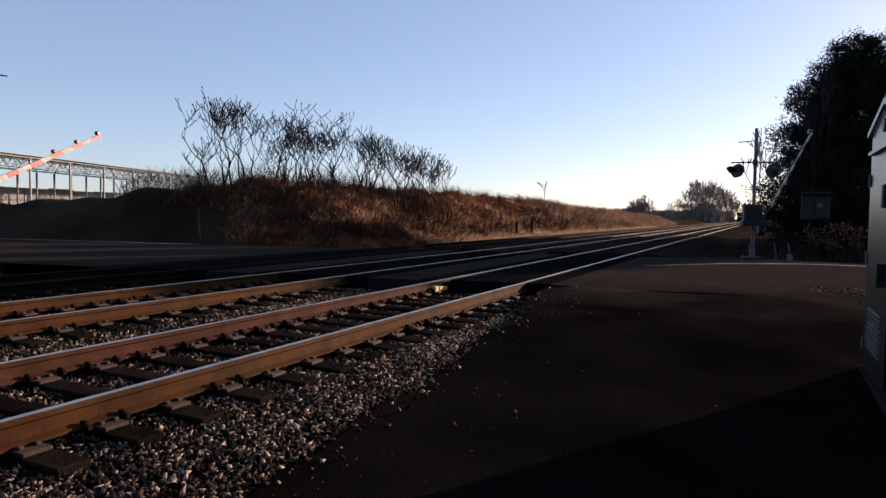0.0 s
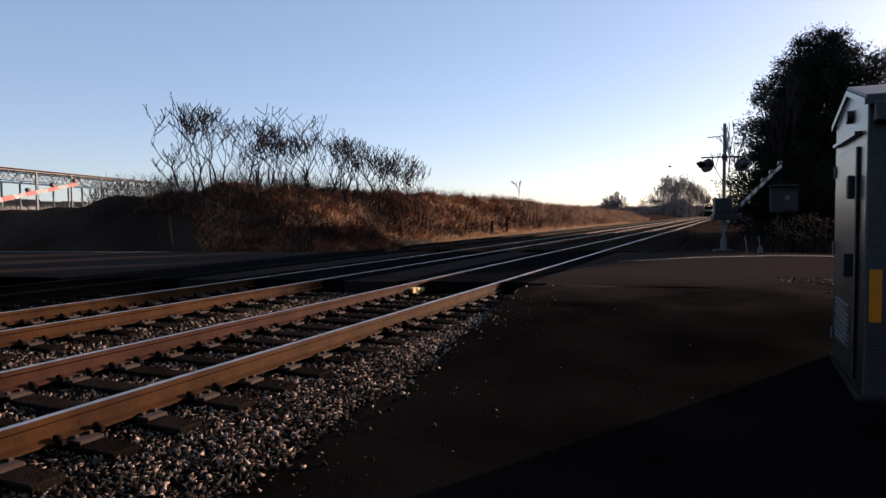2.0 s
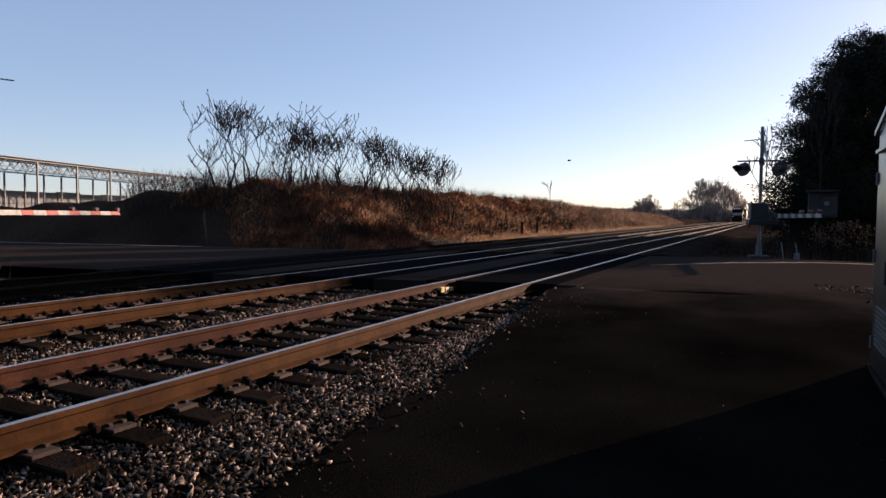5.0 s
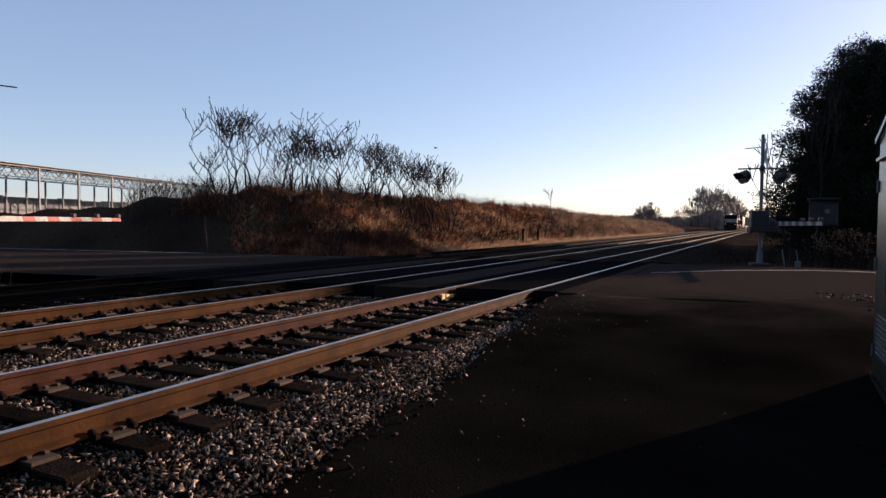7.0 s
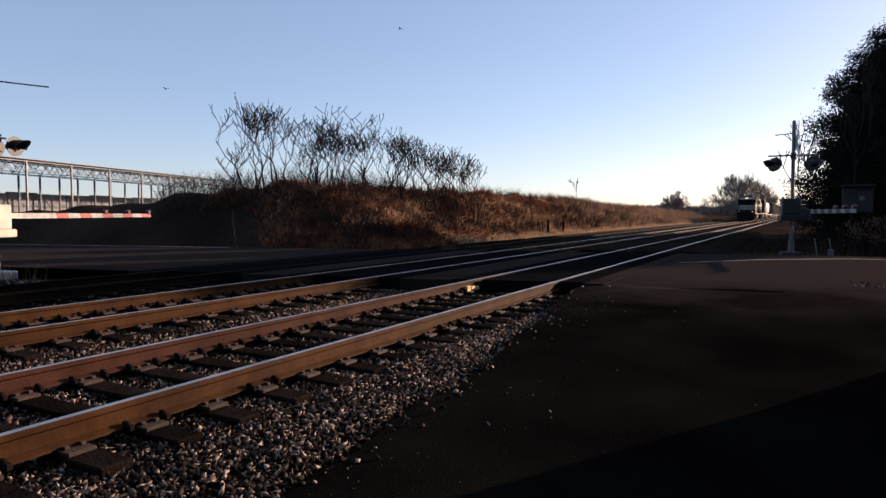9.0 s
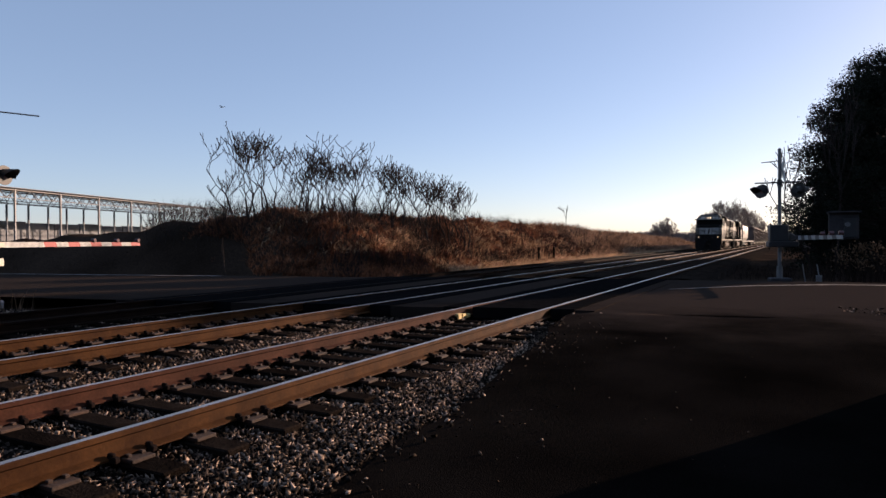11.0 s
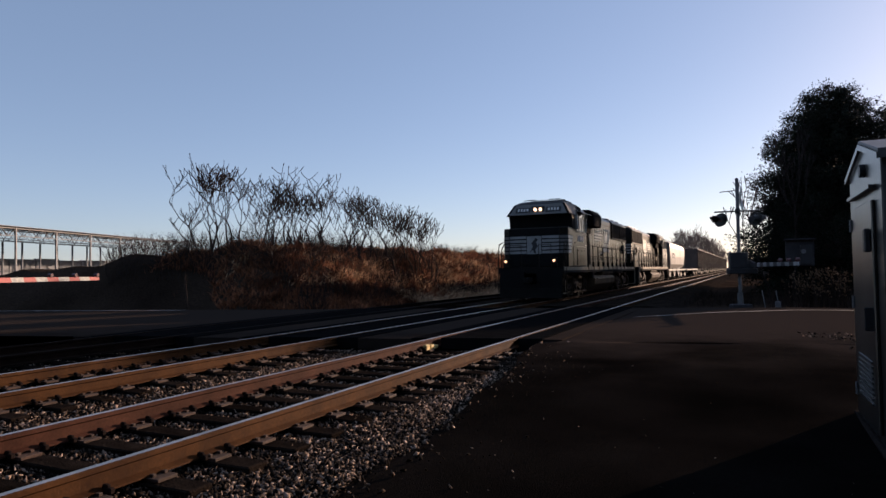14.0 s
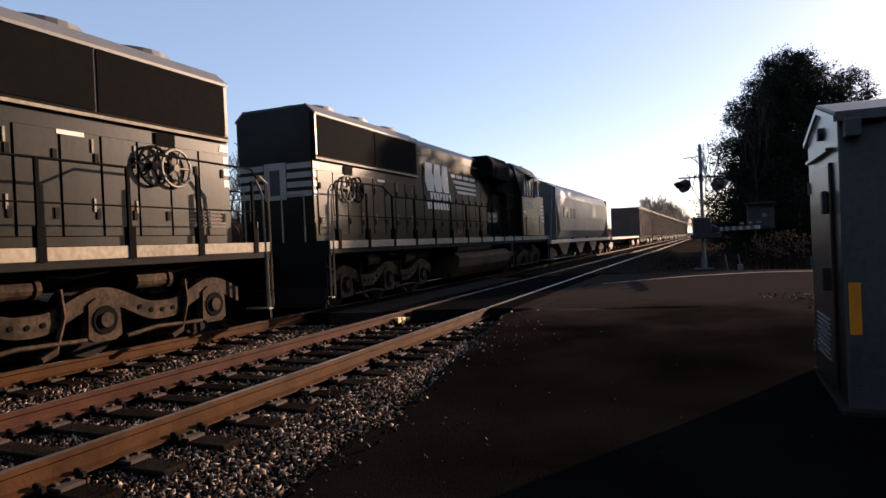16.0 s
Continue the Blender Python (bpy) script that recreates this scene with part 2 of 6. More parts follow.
def prism(bm, prof, a0, a1, axis="x", bevel=0.0):
    """A profile swept along an axis: (y, z) for x, (x, z) for y, (x, y) for z."""
    def at(p, a):
        return {"x": (a, p[0], p[1]), "y": (p[0], a, p[1]), "z": (p[0], p[1], a)}[axis]
    A = [bm.verts.new(at(p, a0)) for p in prof]
    Bv = [bm.verts.new(at(p, a1)) for p in prof]
    n = len(prof)
    fs = [bm.faces.new((A[i], A[(i + 1) % n], Bv[(i + 1) % n], Bv[i])) for i in range(n)]
    fs += [bm.faces.new(A[::-1]), bm.faces.new(Bv)]
    bmesh.ops.recalc_face_normals(bm, faces=fs)
    if bevel:
        bmesh.ops.bevel(bm, geom=list({e for f in fs for e in f.edges}), offset=bevel, segments=1, affect="EDGES")
    return bm


def part(name, bm, mat, parent=None, label="", smooth=False):
    me = bpy.data.meshes.new(name)
    bm.to_mesh(me)
    bm.free()
    me.materials.append(mat)
    if smooth:
        for p in me.polygons:
            p.use_smooth = True
    ob = new(name, me)
    ob.parent = parent
    if label:
        ob["label"] = label
    return ob


def share(name, me, m, parent=None):
    ob = new(name, me)
    ob.parent = parent
    ob.matrix_basis = m
    return ob


def new_bm():
    return bmesh.new()


def raw(name, verts, faces, mat, parent=None, smooth=False):
    me = bpy.data.meshes.new(name)
    verts = np.asarray(verts, dtype=np.float32)
    faces = np.asarray(faces, dtype=np.int32)
    k = faces.shape[1]
    me.vertices.add(len(verts))
    me.vertices.foreach_set("co", verts.ravel())
    me.loops.add(faces.size)
    me.loops.foreach_set("vertex_index", faces.ravel())
    me.polygons.add(len(faces))
    me.polygons.foreach_set("loop_start", np.arange(0, faces.size, k, dtype=np.int32))
    me.update(calc_edges=True)
    me.validate()
    me.materials.append(mat)
    if smooth:
        me.polygons.foreach_set("use_smooth", np.ones(len(faces), dtype=bool))
    ob = new(name, me)
    ob.parent = parent
    return ob


def thing(name, label, category, group="", m=None):
    ob = new(name)
    if m is not None:
        ob.matrix_basis = m
    return tagged(ob, label, category, group)


# ---- the ground ----
GAUGE = 1.58
TRACKS = (-4.965, -8.678, -12.43)


def road_near(x):
    return 13.2 + 0.21 * x


def road_far(x):
    return 24.4 + 0.21 * x


def smooth(a, b, v):
    s = np.clip((v - a) / (b - a), 0, 1)
    return s * s * (3 - 2 * s)


def hill(x, y):
    """Height of the earth bank beyond the tracks."""
    top = np.interp(y, [18, 45, 68, 93, 128, 200, 330], [3.0, 3.05, 2.7, 2.2, 1.6, 1.1, 0.6])
    top = top * np.interp(x, [-90, -60, -40, -34, -31, -29, -25], [0.25, 0.35, 0.62, 0.74, 0.82, 0.93, 1.0])
    side = smooth(-15.6, -21.5, x)
    south = smooth(0.6, 5.6 + 1.0 * smooth(-26, -21, x), y - (25.2 + 0.2 * x))
    lumps = 0.16 * np.sin(x * 0.9 + y * 0.5) * np.sin(y * 0.37 + 1.0) + 0.1 * np.sin(y * 1.1 + x * 1.7)
    rough = np.sin(x * 2.9 + 1.3 * np.sin(y * 0.8)) * np.sin(y * 2.3 + 1.7 * np.sin(x * 1.1)) + 0.6 * np.sin(x * 4.7 - y * 3.1) * np.sin(y * 4.3 + x)
    lumps = lumps + 0.2 * rough * smooth(-26.5, -23.5, x) * smooth(23, 26, y)
    back = 1 - smooth(-60, -110, x) * 0.7
    return (top + lumps) * side * south * back


def ground_z(x, y):
    base = -0.34 - 0.25 * smooth(30, 70, np.abs(x + 5)) * 0
    return base + hill(x, y) * (x < -15.6)


def asphalt_z(x, y):
    up = smooth(4.0, 14.0, y - 0.21 * x)
    near_line = smooth(6.0, 1.0, x)
    return -0.26 + up * (0.10 + 0.115 * near_line)


def grid(name, xs, ys, zf, mat):
    X, Y = np.meshgrid(xs, ys)
    Z = zf(X, Y)
    nx, ny = len(xs), len(ys)
    i = np.arange(nx * ny).reshape(ny, nx)
    f = np.stack([i[:-1, :-1], i[:-1, 1:], i[1:, 1:], i[1:, :-1]], -1).reshape(-1, 4)
    return raw(name, np.stack([X, Y, Z], -1).reshape(-1, 3), f, mat, smooth=True)


xs = np.concatenate([[-3000, -800, -300, -150, -110, -90], np.arange(-75, -45, 3.0), np.arange(-45, -27, 0.6), np.arange(-27, -14, 0.3), [-13, -8, -3, 3, 10, 20, 40, 80, 200, 800, 3000]])
ys = np.concatenate([[-600, -100, -30, -8, 0, 8], np.arange(10, 16, 0.7), np.arange(16, 70, 0.35), np.arange(70, 140, 2.0), np.arange(140, 340, 10.0), [400, 700, 1500, 4000]])
ground = grid("ground", xs, ys, ground_z, M_SOIL)
tagged(ground, "dry brown winter earth with a low bank beside the railway", "ground", kind="structure")

# asphalt: the road over the tracks and the apron beside it


def asphalt(name, x0, x1, nearf, farf, n=40, k=14, label=""):
    X = np.linspace(x0, x1, n)
    V = np.array([[x, nearf(x) + (farf(x) - nearf(x)) * j / (k - 1)] for j in range(k) for x in X])
    Z = asphalt_z(V[:, 0], V[:, 1]) + 0.012 * np.sin(V[:, 0] * 1.3) * np.sin(V[:, 1] * 0.9)
    i = np.arange(n * k).reshape(k, n)
    f = np.stack([i[:-1, :-1], i[:-1, 1:], i[1:, 1:], i[1:, :-1]], -1).reshape(-1, 4)
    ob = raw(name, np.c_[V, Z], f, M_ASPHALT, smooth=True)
    return tagged(ob, label, "road", kind="structure")


def edge_x(y):
    return float(np.interp(y, [0, 3.1, 5.3, 7.0, 9.0, 10.9, 12.6], [-2.35, -2.55, -2.76, -2.92, -3.2, -3.5, -3.75])) - 0.05 * math.sin(y * 1.9) - 0.03 * math.sin(y * 4.3 + 1)


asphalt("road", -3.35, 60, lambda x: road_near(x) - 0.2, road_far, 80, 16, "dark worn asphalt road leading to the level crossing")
ap = np.linspace(-12, 16.0, 70)
apv = [(edge_x(y) + (14 - edge_x(y)) * (u ** 1.6), y) for y in ap for u in np.linspace(0, 1, 24)]
apv = np.array([(x, min(y, road_near(x) - 0.2) if y > 9 else y) for x, y in apv])
_i = np.arange(70 * 24).reshape(70, 24)
apf = np.stack([_i[:-1, :-1], _i[:-1, 1:], _i[1:, 1:], _i[1:, :-1]], -1).reshape(-1, 4)
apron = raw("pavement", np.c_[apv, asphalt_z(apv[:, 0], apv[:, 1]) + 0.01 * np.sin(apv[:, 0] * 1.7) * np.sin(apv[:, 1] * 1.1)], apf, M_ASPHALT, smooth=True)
lx = np.linspace(-2.9, 13.0, 50)
ly = np.interp(lx, [-2.9, -2.3, -0.9, 1.26, 2.9, 6.0, 13.0], [19.0, 19.7, 21.4, 22.85, 23.5, 24.5, 26.2])
lv = np.concatenate([np.c_[lx, ly - 0.16], np.c_[lx, ly + 0.16 + 0.05 * np.sin(lx * 3)]])
lf = np.stack([np.arange(49), np.arange(1, 50), np.arange(51, 100), np.arange(50, 99)], -1)
line = raw("road_edge_line", np.c_[lv, asphalt_z(lv[:, 0], lv[:, 1]) + 0.018], lf, M_EDGE)
tagged(line, "faded pale edge line curving along the road", "road marking", kind="structure")
tagged(apron, "dark cracked asphalt apron beside the ballast, scattered with stones", "pavement", kind="structure")
asphalt("road", -75, -14.0, lambda x: road_near(x) + 0.3, road_far, 60, 8, "shaded asphalt road running away beyond the tracks")

# Pale strip standing in for the lit, sky-reflecting far edge of the road.
lx = np.linspace(-52.0, -20.5, 50)
lv = np.concatenate([np.c_[lx, road_far(lx) - 0.75], np.c_[lx, road_far(lx) - 0.35 + 0.06 * np.sin(lx * 2)]])
line = raw("road_edge_line", np.c_[lv, asphalt_z(lv[:, 0], lv[:, 1]) + 0.022], lf, M_EDGE)
tagged(line, "pale strip painting the sky sheen on the road beyond the tracks", "road marking", kind="structure")

# ---- ballast beds ----
bedx = np.array([-16.2, -15.2, -14.3, -13.7, -12.4, -11.0, -10.5, -10.0, -8.7, -7.2, -6.8, -6.4, -5.0, -3.6, -3.2, -2.9, -2.5, -2.2])
bedz = np.array([-0.40, -0.34, -0.27, -0.262, -0.262, -0.262, -0.28, -0.262, -0.262, -0.262, -0.275, -0.262, -0.262, -0.262, -0.265, -0.27, -0.30, -0.40])


def bed_z(x, y):
    return np.interp(x, bedx, bedz) + 0.16 * smooth(22, 27, y) * smooth(-15.4, -14.0, x) * smooth(-2.4, -3.4, x) + 0.012 * np.sin(x * 5 + y * 3) * np.sin(y * 4.1)


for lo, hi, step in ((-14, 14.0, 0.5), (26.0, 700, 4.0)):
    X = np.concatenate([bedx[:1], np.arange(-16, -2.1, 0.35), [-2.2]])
    g = grid("ballast", X, np.arange(lo, hi + step, step), bed_z, M_BEDSHADE if lo < 0 else M_BEDFAR)
    tagged(g, "stone ballast bed under the railway tracks, coloured dark for shade", "ballast", kind="structure")


def stones(name, spots, sizes, zs):
    """Angular crushed stones, joined."""
    rng = np.random.default_rng(5)
    base = np.array([(1, 0, 0), (-1, 0, 0), (0, 1, 0), (0, -1, 0), (0, 0, 1), (0, 0, -1)], float)
    tri = np.array([(0, 2, 4), (2, 1, 4), (1, 3, 4), (3, 0, 4), (2, 0, 5), (1, 2, 5), (3, 1, 5), (0, 3, 5)])
    n = len(spots)
    V = (base[None] * rng.uniform(0.55, 1.15, (n, 6, 1)) + rng.normal(0, 0.26, (n, 6, 3))) * rng.uniform((1.15, 0.7, 0.35), (1.8, 1.05, 0.65), (n, 3))[:, None]
    q = rng.normal(size=(n, 4))
    q /= np.linalg.norm(q, axis=1)[:, None]
    w, x, y, z = q.T
    R = np.stack([1 - 2 * (y * y + z * z), 2 * (x * y - z * w), 2 * (x * z + y * w), 2 * (x * y + z * w), 1 - 2 * (x * x + z * z),
                  2 * (y * z - x * w), 2 * (x * z - y * w), 2 * (y * z + x * w), 1 - 2 * (x * x + y * y)], -1).reshape(n, 3, 3)
    V = np.einsum("nij,nkj->nki", R, V) * sizes[:, None, None]
    V += np.c_[spots, zs][:, None]
    F = tri[None] + (np.arange(n) * 6)[:, None, None]
    return raw(name, V.reshape(-1, 3), F.reshape(-1, 3), M_STONE)


_rng = np.random.default_rng(2)
sp = []
for x0, x1, y0, y1, dens in ((-4.0, -2.35, 0.6, 13, 1450), (-7.2, -4.0, 0.8, 13.0, 1000), (-11, -7.2, 2.2, 11.6, 650), (-15.6, -11, 4.0, 10.6, 260),
                             (-30, -15.6, 6.0, 10.6, 330)):
    k = int((x1 - x0) * (y1 - y0) * dens)
    sp.append(np.c_[_rng.uniform(x0, x1, k), _rng.uniform(y0, y1, k)])
sp = np.concatenate(sp)
lim = np.array([edge_x(y) for y in sp[:, 1]])
keep = (sp[:, 0] < lim - 0.02 + _rng.exponential(0.10, len(sp)) * (_rng.random(len(sp)) < 0.2) - 0.05) & (sp[:, 1] < road_near(sp[:, 0]) - 0.15)
sp = sp[keep]
sz = np.where(sp[:, 0] < -15.2, _rng.uniform(0.02, 0.05, len(sp)), _rng.uniform(0.011, 0.030, len(sp)))
zz = np.where(sp[:, 0] < -15.6, -0.33, bed_z(sp[:, 0], sp[:, 1])) + sz * 0.3
zz = np.where(sp[:, 0] > np.array([edge_x(y) for y in sp[:, 1]]), asphalt_z(sp[:, 0], sp[:, 1]) + sz * 0.35, zz)
tagged(stones("ballast_stones", sp, sz, zz), "loose angular grey and tan ballast stones", "ballast", kind="stuff")

# ---- railway tracks ----
HEAD = [(-0.037, -0.008), (-0.029, 0.0), (0.029, 0.0), (0.037, -0.008), (0.036, -0.04), (0.012, -0.055), (0.010, -0.145), (0.072, -0.165),
        (0.072, -0.18), (-0.072, -0.18), (-0.072, -0.165), (-0.010, -0.145), (-0.012, -0.055), (-0.036, -0.04)]


def rail(parent, x, y0, y1, label, mat):
    bm = new_bm()
    prism(bm, [(px + x, pz) for px, pz in HEAD], y0, y1, "y")
    ob = part("rail", bm, mat, parent, label)
    ob.data.materials.append(M_RAILTOP)
    for p in ob.data.polygons:
        if p.normal.z > 0.9 and p.center.z > -0.02 and mat is not M_RUSTSHADE:
            p.material_index = 1
    return ob


_bm = new_bm()
box(_bm, -1.32, 1.32, -0.115, 0.115, -0.40, -0.205, 0.012)
for v in _bm.verts:
    v.co.z += 0.006 * math.sin(v.co.x * 9)
TIE = bpy.data.meshes.new("tie")
_bm.to_mesh(TIE)
TIE.materials.append(M_TIE)
_bm = new_bm()
box(_bm, -0.19, 0.19, -0.095, 0.095, -0.208, -0.181, 0.004)
for sx in (-1, 1):
    for sy in (-0.055, 0.055):
        box(_bm, sx * 0.095 - 0.02, sx * 0.095 + 0.02, sy - 0.018, sy + 0.018, -0.182, -0.158, 0.005)
PLATE = bpy.data.meshes.new("tie_plate")
_bm.to_mesh(PLATE)
PLATE.materials.append(M_RUSTDARK)

_bm = new_bm()
for sy in (-0.17, 0.13):
    box(_bm, 0.066, 0.135, sy, sy + 0.045, -0.19, -0.145, 0.008)
    box(_bm, 0.04, 0.10, sy + 0.005, sy + 0.04, -0.165, -0.125, 0.008)
ANCHOR = bpy.data.meshes.new("rail_anchor")
_bm.to_mesh(ANCHOR)
ANCHOR.materials.append(M_ANCHOR)

for ti, tx in enumerate(TRACKS):
    tr = thing("railway_track", ("rust-brown rails spiked to dark wooden ties in ballast", "second railway track of rusted rails on dark ties",
                                 "shaded third railway track of rails on ties")[ti], "railway track", "parallel tracks")
    tagged(tr, kind="structure")
    for s in (-1, 1):
        rail(tr, tx + s * GAUGE / 2, -14, 700, "rust-orange rail with a polished head" if (ti, s) != (0, -1) else "dull red-brown rail with a polished head", M_RUSTRED if (ti, s) == (0, -1) else M_RUSTSHADE if ti == 2 else M_RUST)
    rg = random.Random(ti)
    y = -2.0
    while y < 12.4 + 0.21 * (tx + 4):
        if y < road_near(tx) - 0.15:
            o = share("tie", TIE, pose(tx + rg.uniform(-0.03, 0.03), y, rg.uniform(-0.012, 0.004), 0, 0, rg.uniform(-0.8, 0.8)), tr)
            if ti < 2:
                for s in (-1, 1):
                    share("tie_plate", PLATE, pose(tx + s * GAUGE / 2, y, 0), tr)
                    if rg.random() < (0.95 if s < 0 else 0.3):
                        share("rail_anchor", ANCHOR, pose(tx + s * GAUGE / 2, y + rg.uniform(-0.03, 0.03), 0), tr)
        y += 0.555 + rg.uniform(-0.03, 0.03)
    y = road_far(tx) + 1.6
    while y < 27.5 + 0.2 * tx:
        share("tie", TIE, pose(tx, y, rg.uniform(-0.012, 0.004)), tr)
        y += 0.56

# ---- the level crossing between and beside the rails ----


def crossing_slab(x0, x1, z):
    bm = new_bm()
    v = [bm.verts.new((x, f(x) + d, zz)) for zz in (z - 0.22, z) for x, f, d in ((x0, road_near, 0.05), (x1, road_near, 0.05), (x1, road_far, 0), (x0, road_far, 0))]
    for f in ((3, 2, 1, 0), (4, 5, 6, 7), (0, 1, 5, 4), (1, 2, 6, 5), (2, 3, 7, 6), (3, 0, 4, 7)):
        bm.faces.new([v[i] for i in f])
    return bm


for tx in TRACKS:
    h = GAUGE / 2
    for x0, x1 in ((tx - h + 0.10, tx + h - 0.10), (tx + h + 0.05, tx + h + 0.5), (tx - h - 0.5, tx - h - 0.05)):
        tagged(part("crossing_panel", crossing_slab(x0, x1, -0.012), M_RUBBER), "black rubber and asphalt panel of the level crossing", "crossing panel", "crossing panels", "structure")
for x0, x1 in ((TRACKS[1] + 1.29, TRACKS[0] - 1.29), (TRACKS[2] + 1.29, TRACKS[1] - 1.29), (-14.2, TRACKS[2] - 1.29), (TRACKS[0] + 1.29, -3.3)):
    tagged(part("crossing_asphalt", crossing_slab(x0, x1, -0.03), M_ASPHALT), "dark asphalt strip between the crossing tracks", "road", kind="structure")


# ---- plants ----
def tubes(name, segs, mat, parent=None, n=5):
    """Tapered limbs from (start, end, radius, radius) rows, joined."""
    P = np.array([s[0] for s in segs], float)
    Q = np.array([s[1] for s in segs], float)
    r0 = np.array([s[2] for s in segs])
    r1 = np.array([s[3] for s in segs])
    D = Q - P
    D /= np.linalg.norm(D, axis=1)[:, None] + 1e-9
    ref = np.where(np.abs(D[:, 2:3]) > 0.9, np.array([[1.0, 0, 0]]), np.array([[0, 0, 1.0]]))
    U = np.cross(D, ref)
    U /= np.linalg.norm(U, axis=1)[:, None]
    W = np.cross(D, U)
    a = 2 * np.pi * np.arange(n) / n
    ring = U[:, None] * np.cos(a)[None, :, None] + W[:, None] * np.sin(a)[None, :, None]
    V = np.concatenate([P[:, None] + ring * r0[:, None, None], Q[:, None] + ring * r1[:, None, None]], 1)
    i = np.arange(n)
    f = np.stack([i, (i + 1) % n, (i + 1) % n + n, i + n], -1)
    F = f[None] + (np.arange(len(segs)) * 2 * n)[:, None, None]
    return raw(name, V.reshape(-1, 3), F.reshape(-1, 4), mat, parent, smooth=True)


def grow(rng, p, d, length, r, depth, segs, tips, spread=0.55, up=0.25, wob=0.18, forks=(2, 3), shrink=0.72):
    p = np.array(p, float)
    d = np.array(d, float)
    k = 3
    for _ in range(k):
        d = d + rng.normal(0, wob, 3) + np.array([0, 0, up * 0.2])
        d /= np.linalg.norm(d)
        q = p + d * length / k
        segs.append((p, q, r, r * 0.86))
        p, r = q, r * 0.86
    if depth == 0:
        tips.append(p)
        return
    nf = rng.integers(forks[0], forks[1] + 1)
    a0 = rng.uniform(0, 6.28)
    for i in range(nf):
        a = a0 + 6.28 * i / nf + rng.normal(0, 0.4)
        side = np.array([math.cos(a), math.sin(a), 0.0])
        e = d + side * spread * rng.uniform(0.6, 1.3) + np.array([0, 0, up])
        e /= np.linalg.norm(e)
        grow(rng, p, e, length * shrink * rng.uniform(0.8, 1.2), r * 0.66, depth - 1, segs, tips, spread, up, wob, forks, shrink)


def blobs(name, pts, size, mat, parent, rng):
    base = np.array([(1, 0, 0), (-1, 0, 0), (0, 1, 0), (0, -1, 0), (0, 0, 1.8), (0, 0, -0.8)], float)
    tri = np.array([(0, 2, 4), (2, 1, 4), (1, 3, 4), (3, 0, 4), (2, 0, 5), (1, 2, 5), (3, 1, 5), (0, 3, 5)])
    n = len(pts)
    V = base[None] * rng.uniform(0.6, 1.3, (n, 1, 1)) * size + np.array(pts)[:, None]
    F = tri[None] + (np.arange(n) * 6)[:, None, None]
    return raw(name, V.reshape(-1, 3), F.reshape(-1, 3), mat, parent)


def fit_height(segs, tips, base, height, width=None):
    """Scale a grown tree so that it is as high and wide as wanted."""
    base = np.array(base, float)
    top = max(s[1][2] for s in segs) - base[2]
    k = height / top
    kw = k
    if width:
        wide = max(max(s[1][0] for s in segs) - min(s[1][0] for s in segs), max(s[1][1] for s in segs) - min(s[1][1] for s in segs))
        kw = width / wide
    S = np.array([kw, kw, k])
    segs[:] = [(base + (a - base) * S, base + (b - base) * S, r, q) for a, b, r, q in segs]
    tips[:] = [base + (t - base) * S for t in tips]


def bare_tree(seed, x, y, z, height, width, r, depth, label, group, seedheads=0.0, spread=0.55, up=0.25, wob=0.18, shrink=0.72, name="bare_tree", forks=(2, 3), twig=0.018, stem=0.25):
    rng = np.random.default_rng(seed)
    segs, tips = [], []
    grow(rng, (0, 0, -0.15), (rng.normal(0, 0.12), rng.normal(0, 0.12), 1), height * stem, r, depth, segs, tips, spread, up, wob, forks, shrink)
    fit_height(segs, tips, (0, 0, -0.15), height + 0.15, width)
    segs = [(a, b, max(u, twig), max(v, twig * 0.8)) for a, b, u, v in segs]
    t = thing(name, label, "tree", group, pose(x, y, z))
    k = 12 if depth > 3 else 6
    tubes("trunk", segs[:k], M_BARK, t, 6)
    tagged(tubes("crown", segs[k:], M_BARK, t, 4), kind="stuff")
    if seedheads:
        pick = [p for p in tips if rng.random() < seedheads]
        if pick:
            tagged(blobs("seed_crown", pick, 0.038, M_BARK, t, rng), kind="stuff")
    return t


def hz(x, y):
    return float(ground_z(np.array(float(x)), np.array(float(y))))


def limb(rng, p, d, length, r, depth, segs, tips):
    """A limb that leaves its fork sideways and bends upward, ending in stubby twigs."""
    k = 4 if depth > 1 else 3
    for i in range(k):
        d = d + np.array([0, 0, 0.24]) + rng.normal(0, 0.2, 3) * np.array([1, 1, 0.5])
        d /= np.linalg.norm(d)
        q = p + d * length / k
        segs.append((p, q, r, r * 0.9))
        p, r = q, r * 0.9
        if depth and i == k - 2 and rng.random() < 0.5:
            a = rng.uniform(0, 6.28)
            e = d * 0.5 + np.array([math.cos(a), math.sin(a), 0.2]) * 0.8
            limb(rng, p, e / np.linalg.norm(e), length * 0.5, r * 0.55, 0, segs, tips)
    if depth == 0:
        tips.append(p)
        return
    a0 = rng.uniform(0, 6.28)
    nf = 3 if depth > 1 and rng.random() < 0.42 else 2
    for i in range(nf):
        a = a0 + 6.28 * i / nf + rng.normal(0, 0.35)
        e = d * 0.75 + np.array([math.cos(a), math.sin(a), -0.1]) * rng.uniform(0.5, 0.95)
        limb(rng, p, e / np.linalg.norm(e), length * rng.uniform(0.6, 0.88), r * 0.72, depth - 1, segs, tips)


